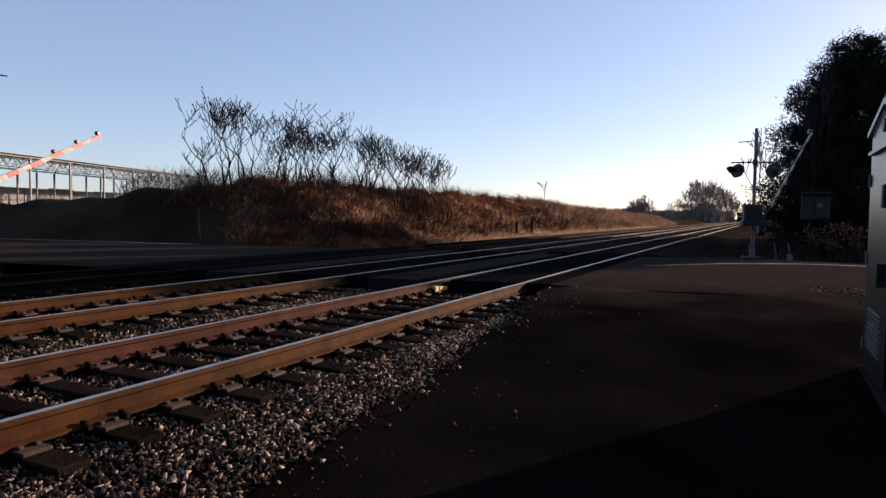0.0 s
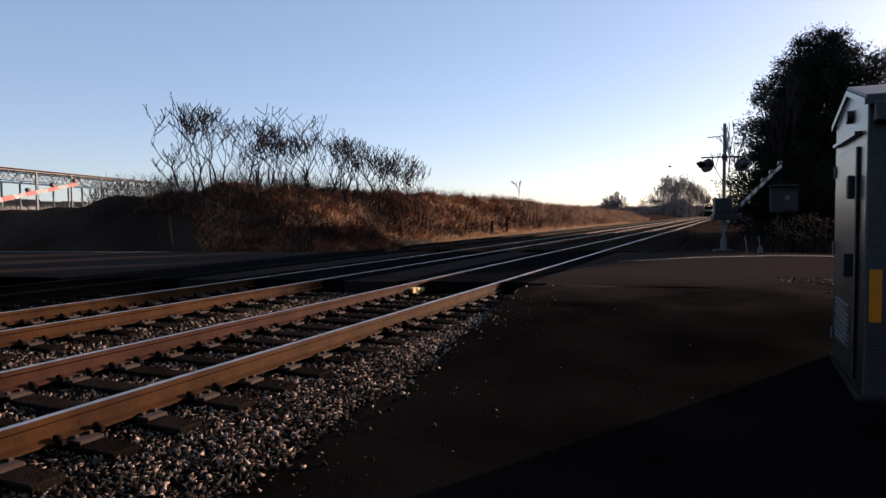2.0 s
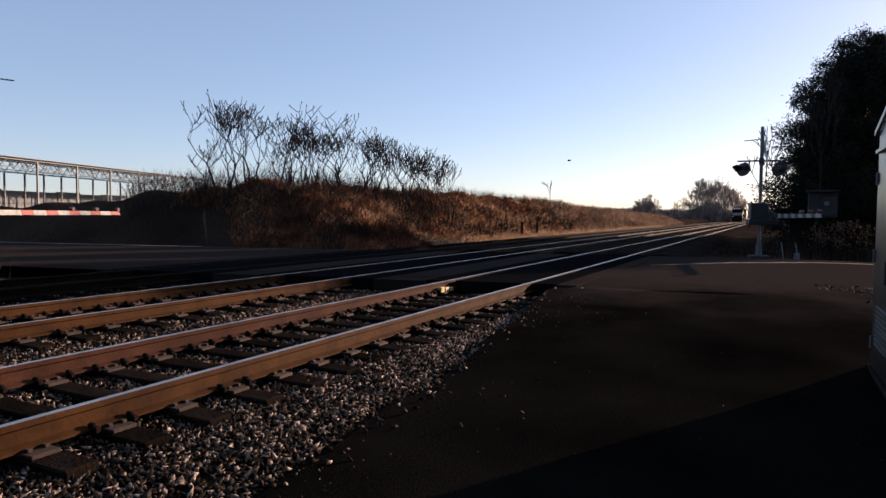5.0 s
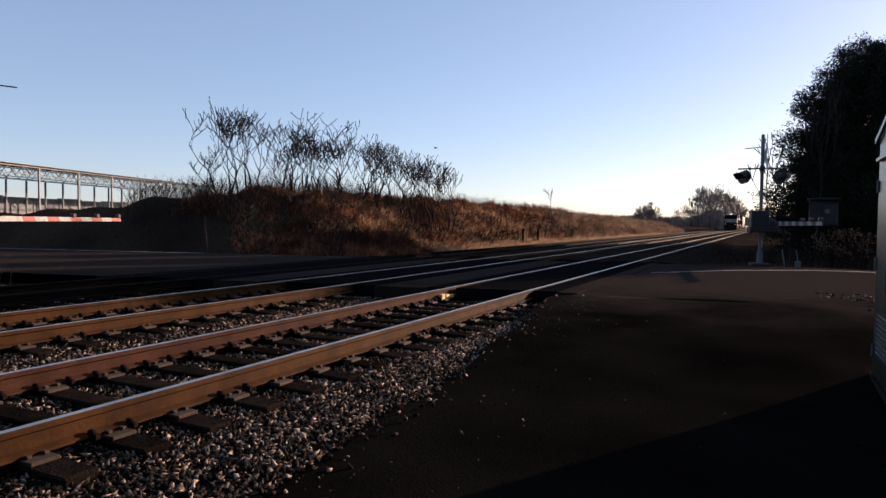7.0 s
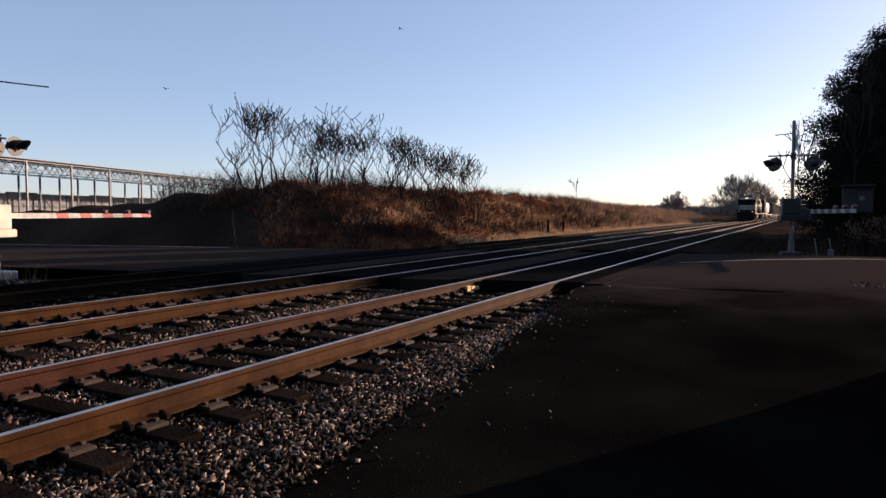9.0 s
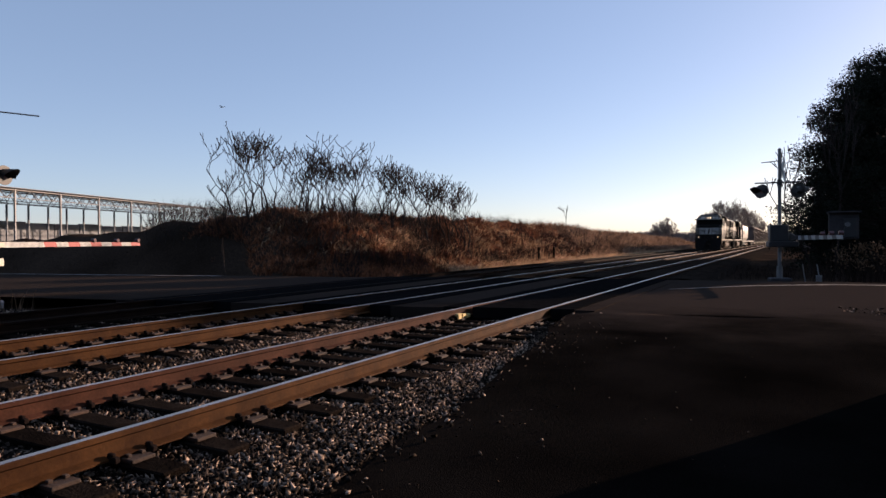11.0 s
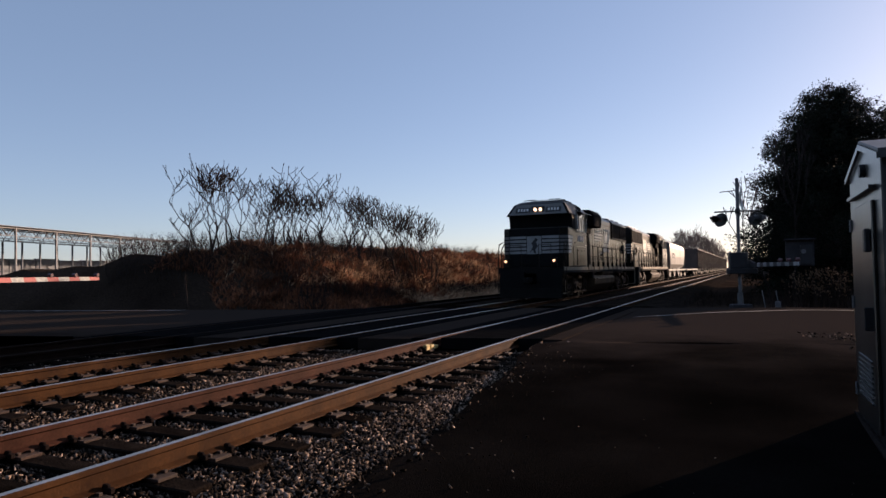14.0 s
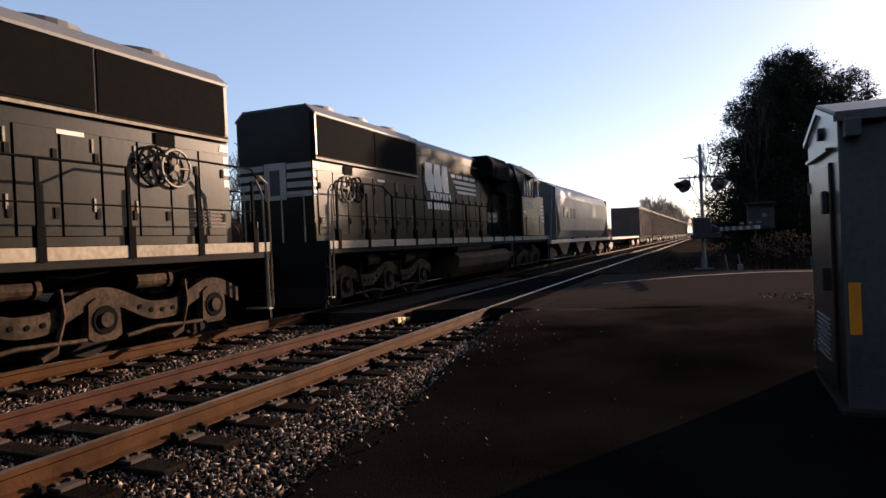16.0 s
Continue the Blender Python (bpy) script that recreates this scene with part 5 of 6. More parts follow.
def locomotive():
    t = thing("diesel_locomotive", "black diesel locomotive with white nose stripes and lit headlights", "locomotive", "locomotives")
    wheels = []
    W, L = 1.5, 19.0
    bm = new_bm()
    box(bm, -W, W, -0.28, L + 0.28, 1.2, 1.47, 0.01)
    box(bm, -0.7, 0.7, 0.3, L - 0.3, 0.9, 1.2)
    part("underframe", bm, M_DARKGEAR, t)
    for s in (-1, 1):
        side_plate(t, "sill_stripe", s, W, [(-0.28, 1.31), (L + 0.28, 1.31), (L + 0.28, 1.47), (-0.28, 1.47)], M_SILL, "pale reflective sill stripe")
    # pilots, couplers and steps at both ends
    for ye, d in ((-0.4, 1), (L + 0.4, -1)):
        bm = new_bm()
        prism(bm, [(-1.42, 0.16), (1.42, 0.16), (1.42, 1.35), (0.28, 1.35), (0.28, 0.75), (-0.28, 0.75), (-0.28, 1.35), (-1.42, 1.35)], ye + d * 0.08, ye + d * 0.16, "y")
        part("pilot_plate", bm, M_NOSE, t)
        bm = new_bm()
        prism(bm, [(-1.4, 0.12), (0, 0.12), (0, 0.55), (-1.4, 0.5)], ye - d * 0.02, ye + d * 0.08, "y")
        prism(bm, [(0, 0.12), (1.4, 0.12), (1.4, 0.5), (0, 0.55)], ye - d * 0.02, ye + d * 0.08, "y")
        part("plow", bm, M_DARKGEAR, t)
        bm = new_bm()
        y0, y1 = sorted((ye + d * 0.1, ye - d * 0.62))
        box(bm, -0.12, 0.12, y0, y1, 0.78, 1.02, 0.03)
        part("coupler", bm, M_DARKGEAR, t)
        for s in (-1, 1):
            for k in range(4):
                bm = new_bm()
                y0, y1 = sorted((ye + d * 0.18, ye + d * 0.5))
                box(bm, min(s * 1.0, s * 1.5), max(s * 1.0, s * 1.5), y0, y1, 0.3 + 0.29 * k, 0.33 + 0.29 * k)
                part("step", bm, M_DARKGEAR if k else M_SILL, t, "" if k else "pale edged step")
            bm = new_bm()
            bar(bm, [(s * 1.5, ye + d * 0.16, 0.35), (s * 1.5, ye + d * 0.16, 2.0), (s * 1.5, ye + d * 0.30, 2.5), (s * 1.47, ye + d * 0.75, 2.62)], 0.025, 6)
            bar(bm, [(s * 1.5, ye + d * 0.55, 0.35), (s * 1.5, ye + d * 0.55, 1.45), (s * 1.49, ye + d * 0.6, 2.3), (s * 1.47, ye + d * 0.95, 2.55)], 0.025, 6)
            part("step_rail", bm, M_SILL if d < 0 else M_TRUCK, t, "dusty grab rail")
            bm = new_bm()
            bar(bm, [(s * 0.95, ye + d * 0.1, 1.47), (s * 0.95, ye + d * 0.1, 2.45), (s * 0.4, ye + d * 0.1, 2.45), (s * 0.4, ye + d * 0.1, 1.47)], 0.022, 6)
            part("end_rail", bm, M_BLACK if d > 0 else M_SILL, t)
            bm = new_bm()
            cyl(bm, (s * 1.1, ye + d * 0.02, 1.74), (s * 1.1, ye + d * 0.16, 1.74), 0.10, 14)
            box(bm, s * 1.1 - 0.12, s * 1.1 + 0.12, ye + d * 0.09 - 0.05, ye + d * 0.09 + 0.05, 1.47, 1.86, 0.02)
            ditch = part("ditch_light", bm, M_BLACK, t)
            if d > 0:
                bm = new_bm()
                cyl(bm, (s * 1.1, -0.405, 1.74), (s * 1.1, -0.382, 1.74), 0.06, 14)
                part("lens", bm, M_DITCH, ditch, "glowing lamp lens")
        bm = new_bm()
        box(bm, -0.9, 0.9, min(ye + d * 0.13, ye + d * 0.16), max(ye + d * 0.13, ye + d * 0.16), 1.38, 1.46)
        part("anticlimber", bm, M_HOPPER, t, "pale anticlimber edge")
    # nose and cab
    bm = new_bm()
    prism(bm, [(-1.18, 0.36), (1.18, 0.36), (1.5, 0.6), (1.5, 4.05), (-1.5, 4.05), (-1.5, 0.6)], 1.47, 3.24, "z", 0.03)
    cab = part("cab", bm, M_BLACK, t)
    bm = new_bm()
    prism(bm, [(1.5, 3.2), (1.35, 3.80), (1.01, 3.78), (1.27, 4.22), (1.7, 4.36), (3.85, 4.36), (4.05, 4.22), (4.05, 3.2)], -1.5, 1.5, "x")
    for v in bm.verts:
        if v.co.z > 4.1:
            v.co.x *= 0.66 if v.co.z > 4.3 else 0.8
    part("cab_top", bm, M_NOSE, t)
    bm = new_bm()
    prism(bm, [(1.005, 3.80), (1.255, 4.205), (1.265, 4.215), (1.01, 3.79)], -1.37, 1.37, "x")
    for v in bm.verts:
        v.co.y -= 0.006
        if v.co.z > 4.1:
            v.co.x *= 0.8
    part("brow", bm, M_BROW, t, "grey headlight brow")
    for s in (-1, 1):
        bm = new_bm()
        prism(bm, [(1.505, 3.3), (1.385, 3.76), (1.37, 3.76), (1.49, 3.3)], min(s * 0.12, s * 1.38), max(s * 0.12, s * 1.38), "x")
        part("windshield", bm, M_CABGLASS, t, "dark windshield pane")
        bm = new_bm()
        box(bm, s * 0.72 - 0.36, s * 0.72 + 0.36, 0.0, 0.03, -0.14, 0.14, 0.01)
        nb = part("number_board", bm, M_SIGNALBLACK, t)
        nb.matrix_basis = Matrix.Translation((0, 1.10, 3.99)) @ Matrix.Rotation(radians(-31), 4, "X")
        for k in range(4):
            bm = new_bm()
            box(bm, s * 0.72 - 0.25 + 0.14 * k, s * 0.72 - 0.17 + 0.14 * k, -0.006, 0.001, -0.07, 0.07)
            part("number_bar", bm, M_WHITE, nb)
        bm = new_bm()
        cyl(bm, (s * 0.125, 1.03, 3.99), (s * 0.125, 1.11, 3.99), 0.068, 16)
        part("headlight", bm, M_HEAD, t, "bright round headlight")
    bm = new_bm()
    box(bm, -0.3, 0.3, 1.06, 1.24, 3.86, 4.12, 0.02)
    part("headlight_housing", bm, M_SIGNALBLACK, t)
    front_plate(t, "nose_skin", 0.362, [(-1.17, 1.5), (1.17, 1.5), (1.17, 3.2), (-1.17, 3.2)], M_NOSE, "clean black nose panel")
    # nose stripes wrapping on to the sides
    for k in range(5):
        z0, z1 = 2.08 + 0.168 * k, 2.08 + 0.168 * k + 0.118
        for s in (-1, 1):
            front_plate(t, "nose_stripe", 0.353, sorted([(s * 0.36, z0), (s * 1.15, z0)]) + sorted([(s * 0.36, z1), (s * 1.15, z1)], reverse=True), M_STRIPESHADE, "white nose stripe")
            e = 1.08 + 0.075 * k
            side_plate(t, "nose_stripe", s, 1.5, [(0.63, z0), (e, z0), (e + 0.05, z1), (0.63, z1)], M_WHITE, "white nose stripe")
            bm = new_bm()
            v = [bm.verts.new(p) for p in ((s * 1.18, 0.352, z0), (s * 1.507, 0.598, z0), (s * 1.507, 0.598, z1), (s * 1.18, 0.352, z1))]
            bm.faces.new(v)
            bmesh.ops.solidify(bm, geom=list(bm.faces), thickness=0.005)
            part("nose_stripe", bm, M_STRIPESHADE, t, "white nose stripe")
    front_plate(t, "emblem_panel", 0.353, [(-0.33, 2.06), (0.33, 2.06), (0.33, 2.86), (-0.33, 2.86)], M_STRIPESHADE, "white emblem panel")
    front_plate(t, "emblem", 0.346, [(-0.2, 2.12), (-0.05, 2.4), (-0.12, 2.55), (0.08, 2.78), (0.2, 2.7), (0.1, 2.6), (0.18, 2.4), (0.05, 2.25), (0.1, 2.1), (0.0, 2.1), (-0.05, 2.25)], M_SIGNALBLACK, "black emblem shape")
    bm = new_bm()
    box(bm, -0.5, -0.05, 0.34, 0.36, 1.55, 2.0, 0.01)
    part("nose_door", bm, M_NOSE, t)
    for s in (-1, 1):
        # cab side windows, awning, road number bars and louvred door
        bm = new_bm()
        box(bm, min(s * 1.497, s * 1.506), max(s * 1.497, s * 1.506), 2.14, 3.64, 3.14, 3.93)
        w = part("side_window", bm, M_CABGLASS, t, "dark cab side windows in a pale frame")
        for y0, y1, z0, z1 in ((2.10, 2.16, 3.1, 3.93), (2.55, 2.60, 3.14, 3.72), (2.95, 3.0, 3.14, 3.72), (3.32, 3.36, 3.14, 3.9), (3.62, 3.66, 3.1, 3.93), (2.16, 3.62, 3.09, 3.14)):
            bm = new_bm()
            box(bm, min(s * 1.5, s * 1.535), max(s * 1.5, s * 1.535), y0, y1, z0, z1, 0.006)
            part("window_frame", bm, M_HOPPER, w, "pale metal window bar")
        bm = new_bm()
        box(bm, min(s * 1.5, s * 1.56), max(s * 1.5, s * 1.56), 3.70, 3.80, 3.12, 3.72, 0.01)
        part("wind_deflector", bm, M_HOPPER, t, "pale wind deflector beside the window")
        for y0, y1, z in ((2.1, 3.7, 2.40), (1.75, 1.81, 2.55), (3.6, 3.82, 2.47)):
            bm = new_bm()
            box(bm, min(s * 1.5, s * 1.515), max(s * 1.5, s * 1.515), y0, y1, z, z + (0.025 if y1 - y0 > 1 else 0.05))
            part("cab_seam" if y1 - y0 > 1 else "grab_iron", bm, M_PIPE if y1 < 3.6 else M_WHITE, t)
        for y in (2.3, 2.88, 3.42):
            bm = new_bm()
            cyl(bm, (s * 1.515, y, 2.22), (s * 1.53, y, 2.22), 0.035, 8)
            part("door_latch", bm, M_PIPE, t)
        for y in (3.98, 1.52):
            bm = new_bm()
            box(bm, min(s * 1.5, s * 1.51), max(s * 1.5, s * 1.51), y, y + 0.02, 1.5, 3.95 if y > 3 else 2.4)
            part("cab_seam", bm, M_PIPE, t)
        bm = new_bm()
        prism(bm, [(s * 1.5, 3.98), (s * 1.85, 3.85), (s * 1.85, 3.83), (s * 1.5, 3.95)], 1.95, 3.75, "y")
        part("awning", bm, M_BLACK, t)
        bm = new_bm()
        box(bm, min(s * 1.5, s * 1.62), max(s * 1.5, s * 1.62), 1.92, 2.04, 3.2, 3.8, 0.01)
        part("mirror", bm, M_HOPPER, t)
        for k in range(4):
            side_plate(t, "number_bar", s, 1.5, [(2.30 + 0.30 * k, 2.64), (2.48 + 0.30 * k, 2.64), (2.50 + 0.30 * k, 2.95), (2.32 + 0.30 * k, 2.95)], M_WHITE, "white road number bar")
        bm = new_bm()
        box(bm, min(s * 1.5, s * 1.52), max(s * 1.5, s * 1.52), 2.14, 3.56, 1.52, 2.3, 0.008)
        dr = part("access_door", bm, M_BLACK, t)
        for c in range(3):
            for k in range(7):
                bm = new_bm()
                box(bm, min(s * 1.518, s * 1.53), max(s * 1.518, s * 1.53), 2.26 + 0.42 * c, 2.58 + 0.42 * c, 1.62 + 0.06 * k, 1.645 + 0.06 * k)
                part("louvre", bm, M_UNDER, dr)
    # roof fittings
    for x in (-0.6, 0.6):
        bm = new_bm()
        bar(bm, [(x - 0.25, 1.8, 4.34), (x - 0.25, 1.8, 4.44), (x + 0.25, 1.8, 4.44), (x + 0.25, 1.8, 4.34)], 0.018, 6)
        part("roof_grab", bm, M_DARKGEAR, t)
    bm = new_bm()
    for k, y in enumerate((2.6, 2.75, 2.9)):
        cyl(bm, (0.5, y, 4.42), (0.5 + (0.32 if k % 2 else 0.24), y, 4.44), 0.03, 8, 0.07)
    box(bm, 0.4, 0.5, 2.5, 3.0, 4.34, 4.44)
    part("horn", bm, M_DARKGEAR, t)
    bm = new_bm()
    cyl(bm, (-0.2, 3.3, 4.35), (-0.2, 3.3, 4.5), 0.22, 14, 0.18)
    part("antenna_dome", bm, M_GREYPAINT, t)
    for k in range(5):
        bm = new_bm()
        y = 1.95 + 0.32 * k
        bar(bm, [(-0.75, y, 4.34), (-0.75, y, 4.43), (0.8, y, 4.43), (0.8, y, 4.34)], 0.016, 5)
        part("roof_rail", bm, M_SILL, t, "pale roof grab rail")
    bm = new_bm()
    box(bm, 0.1, 0.85, 3.0, 3.8, 4.33, 4.47, 0.03)
    part("air_conditioner", bm, M_GREYPAINT, t, "low grey rooftop unit")
    # long hood
    bm = new_bm()
    prism(bm, [(-0.95, 1.47), (0.95, 1.47), (0.95, 4.06), (0.8, 4.21), (-0.8, 4.21), (-0.95, 4.06)], 4.06, 18.35, "y", 0.02)
    part("long_hood", bm, M_BLACK, t)
    bm = new_bm()
    prism(bm, [(-1.2, 1.47), (1.2, 1.47), (1.2, 3.2), (-1.2, 3.2)], 4.06, 5.2, "y", 0.02)
    part("electrical_cabinet", bm, M_BLACK, t)
    bm = new_bm()
    prism(bm, [(-1.2, 3.75), (1.2, 3.75), (1.22, 4.0), (1.0, 4.22), (-1.0, 4.22), (-1.22, 4.0)], 4.06, 5.6, "y", 0.02)
    part("filter_housing", bm, M_BLACK, t)
    for s in (-1, 1):
        bm = new_bm()
        box(bm, min(s * 1.0, s * 1.19), max(s * 1.0, s * 1.19), 4.2, 6.4, 3.2, 3.74)
        part("filter_grille", bm, M_GRILLE, t, "black air filter grille")
    bm = new_bm()
    prism(bm, [(-1.46, 3.53), (1.46, 3.53), (1.5, 4.05), (1.3, 4.26), (-1.3, 4.26), (-1.5, 4.0)], 5.6, 7.8, "y", 0.03)
    part("brake_blister", bm, M_GRILLE, t, "black dynamic brake blister")
    for s in (-1, 1):
        bm = new_bm()
        box(bm, min(s * 1.49, s * 1.505), max(s * 1.49, s * 1.505), 5.75, 7.45, 3.55, 3.95)
        part("blister_grille", bm, M_GRILLE, t)
        side_plate(t, "eave_strip", s, 0.95, [(7.6, 3.82), (13.0, 3.82), (13.0, 3.86), (7.6, 3.86)], M_UNDER)
    for s in (-1, 1):
        for k in range(21):
            y0 = 5.3 + k * 0.615
            top = 3.0 if y0 + 0.6 > 13.1 else 3.6
            if y0 < 7.5:
                top = 3.2
            bm = new_bm()
            box(bm, min(s * 0.95, s * 0.972), max(s * 0.95, s * 0.972), y0 + 0.012, y0 + 0.595, 1.62, top, 0.006)
            d = part("hood_door", bm, M_BLACK, t)
            bm = new_bm()
            for z in (1.85, 2.6) + ((3.38,) if top > 3.5 else ()):
                box(bm, min(s * 0.972, s * 0.99), max(s * 0.972, s * 0.99), y0 + 0.5, y0 + 0.56, z, z + 0.14)
            tagged(part("door_latch", bm, M_DARKGEAR, d), kind="stuff")
    # louvred step panel, dark brackets and the tapered equipment door
    for s in (-1, 1):
        side_plate(t, "equipment_door", s, 0.98, [(5.62, 1.58), (7.18, 1.58), (7.02, 2.7), (6.86, 3.2), (6.72, 3.32), (6.55, 3.32), (6.44, 3.2), (6.3, 2.7)], M_PIPE, "black tapered equipment door")
        pan = side_plate(t, "louvred_panel", s, 1.4, [(7.35, 1.98), (8.35, 1.98), (8.35, 2.34), (7.35, 2.34)], M_SILL, "dusty louvred panel behind the rail", 0.03)
        for k in range(7):
            side_plate(pan, "slot", s, 1.432, [(7.45 + 0.12 * k, 2.06), (7.51 + 0.12 * k, 2.06), (7.55 + 0.12 * k, 2.16), (7.49 + 0.12 * k, 2.16)], M_PIPE)
        for a, b in ((7.4, 7.75), (8.3, 7.95)):
            side_plate(t, "panel_bracket", s, 1.38, [(a, 1.55), (a + 0.1, 1.55), (b + 0.1, 1.98), (b, 1.98)], M_PIPE)
    # white side marking of bars and shapes in place of lettering
    for s in (-1, 1):
        for k in range(4):
            z = 2.94 + 0.155 * k
            side_plate(t, "side_stripe", s, 0.975, [(8.27, z), (9.97 + 0.17 * k, z), (10.07 + 0.17 * k, z + 0.09), (8.27, z + 0.09)], M_WHITE, "white side stripe")
        for a, b, c in ((10.75, 0.5, 0.10), (11.3, 0.54, 0.12), (11.9, 0.6, 0.05)):
            side_plate(t, "emblem_block", s, 0.975, [(a, 2.9), (a + b * 0.82, 2.9), (a + b + c, 3.2), (a + b, 3.66), (a + b * 0.2, 3.66)], M_WHITE, "white emblem block")
        for z, n in ((2.66, 7), (2.36, 8)):
            for k in range(n):
                side_plate(t, "lettering_bar", s, 0.975, [(10.6 + 0.235 * k, z), (10.77 + 0.235 * k, z), (10.81 + 0.235 * k, z + 0.2), (10.64 + 0.235 * k, z + 0.2)], M_WHITE)
        for k in range(4):
            side_plate(t, "end_stripe", s, 0.952, [(18.02 + 0.03 * k, 2.45 + 0.2 * k), (18.33, 2.45 + 0.2 * k), (18.33, 2.57 + 0.2 * k), (18.05 + 0.03 * k, 2.57 + 0.2 * k)], M_WHITE, "white end stripe")
    for k in range(4):
        for s in (-1, 1):
            bm = new_bm()
            box(bm, min(s * 0.3, s * 0.93), max(s * 0.3, s * 0.93), 18.35, 18.356, 2.45 + 0.2 * k, 2.57 + 0.2 * k)
            part("end_stripe", bm, M_STRIPESHADE, t, "white end stripe")
    bm = new_bm()
    box(bm, -0.28, 0.28, 18.35, 18.357, 2.4, 3.2)
    part("emblem_panel", bm, M_STRIPESHADE, t, "white emblem panel")
    bm = new_bm()
    box(bm, -0.12, 0.14, 18.357, 18.362, 2.5, 3.05)
    part("emblem", bm, M_SIGNALBLACK, t, "black emblem shape")
    # radiators with fans
    bm = new_bm()
    prism(bm, [(-0.97, 3.2), (0.97, 3.2), (1.02, 3.28), (1.02, 4.06), (0.8, 4.24), (-0.8, 4.24), (-1.02, 4.06), (-1.02, 3.28)], 13.1, 18.3, "y", 0.015)
    part("radiator_section", bm, M_BLACK, t)
    for s in (-1, 1):
        side_plate(t, "grille_sill", s, 1.02, [(13.1, 3.22), (18.3, 3.22), (18.3, 3.26), (13.1, 3.26)], M_SILL)
        for a, b in ((13.2, 15.65), (15.70, 18.2)):
            bm = new_bm()
            box(bm, min(s * 1.01, s * 1.035), max(s * 1.01, s * 1.035), a, b, 3.3, 4.02)
            part("radiator_grille", bm, M_GRILLE, t, "black radiator grille")
        bm = new_bm()
        prism(bm, [(s * 1.04, 4.03), (s * 0.80, 4.235), (s * 0.805, 4.25), (s * 1.045, 4.07)], 13.1, 18.3, "y")
        part("roof_edge", bm, M_BROW, t, "dusty grey roof edge")
    for y in (13.9, 15.5, 17.1):
        bm = new_bm()
        cyl(bm, (0, y, 4.2), (0, y, 4.36), 0.72, 28, 0.68)
        cyl(bm, (0, y, 4.36), (0, y, 4.42), 0.62, 24, 0.15)
        part("cooling_fan", bm, M_GREYPAINT, t, "round roof cooling fan")
    for y in (8.6, 10.0):
        bm = new_bm()
        box(bm, -0.45, 0.45, y - 0.35, y + 0.35, 4.2, 4.32, 0.02)
        part("roof_hatch", bm, M_BLACK, t)
    bm = new_bm()
    box(bm, -0.25, 0.25, 11.4, 12.2, 4.2, 4.42, 0.02)
    part("exhaust_stack", bm, M_DARKGEAR, t)
    # brake wheels, one dark and one pale, under a dark hatch, and louvres at the end of the hood
    for s in (-1, 1):
        n = 20
        for yc, mat in ((16.62, M_PIPE), (17.05, M_SILL)):
            bm = new_bm()
            ring = [(s * 1.03, yc + 0.29 * math.cos(6.283 * i / n), 2.66 + 0.29 * math.sin(6.283 * i / n)) for i in range(n + 1)]
            bar(bm, ring, 0.024, 5)
            for i in range(0, n, 4):
                bar(bm, [(s * 1.03, yc, 2.66), ring[i]], 0.018, 5)
            cyl(bm, (s * 0.95, yc, 2.66), (s * 1.05, yc, 2.66), 0.06, 10)
            part("brake_wheel", bm, mat, t, "round spoked brake wheel")
        side_plate(t, "hatch", s, 0.973, [(16.72, 2.98), (17.1, 2.98), (17.1, 3.19), (16.72, 3.19)], M_PIPE, "dark square hatch")
        side_plate(t, "stencil_bar", s, 0.973, [(15.1, 2.94), (15.5, 2.94), (15.5, 3.0), (15.1, 3.0)], M_WHITE)
        for k in range(5):
            for y0 in (17.35, 17.8):
                bm = new_bm()
                box(bm, min(s * 0.972, s * 0.985), max(s * 0.972, s * 0.985), y0, y0 + 0.36, 1.75 + 0.06 * k, 1.775 + 0.06 * k)
                part("louvre", bm, M_UNDER, t)
        for y in (13.5, 14.4, 15.6, 16.3):
            for z in (1.95, 2.75):
                bm = new_bm()
                box(bm, min(s * 0.972, s * 0.99), max(s * 0.972, s * 0.99), y, y + 0.03, z, z + 0.18)
                part("door_handle", bm, M_SILL, t, "worn bright door handle")
    # walkway rails
    for s in (-1, 1):
        ys = [4.2 + 1.28 * k for k in range(12)]
        for y in ys:
            bm = new_bm()
            box(bm, min(s * 1.45, s * 1.49), max(s * 1.45, s * 1.49), y - 0.024, y + 0.024, 1.3, 2.52)
            box(bm, min(s * 1.43, s * 1.52), max(s * 1.43, s * 1.52), y - 0.055, y + 0.055, 1.3, 1.72)
            part("stanchion", bm, M_PIPE, t)
        bm = new_bm()
        bar(bm, [(s * 1.47, 3.95, 2.9), (s * 1.47, 4.5, 2.52)] + [(s * 1.47, y, 2.52) for y in ys[1:9]] + [(s * 1.47, ys[9], 2.52), (s * 1.47, ys[9] + 0.5, 2.75), (s * 1.47, ys[11], 2.72), (s * 1.47, 18.7, 2.5)], 0.02, 6)
        part("handrail", bm, M_PIPE, t)
        bm = new_bm()
        bar(bm, [(s * 1.47, 4.3, 2.0), (s * 1.47, 18.4, 2.0)], 0.013, 5)
        part("lower_rail", bm, M_PIPE, t)
    # fuel tank and air reservoirs
    bm = new_bm()
    prism(bm, [(-1.28, 1.02), (1.28, 1.02), (1.47, 0.86), (1.42, 0.55), (1.1, 0.24), (-1.1, 0.24), (-1.42, 0.55), (-1.47, 0.86)], 5.9, 11.3, "y", 0.03)
    part("fuel_tank", bm, M_TANK, t, "dusty brown fuel tank")
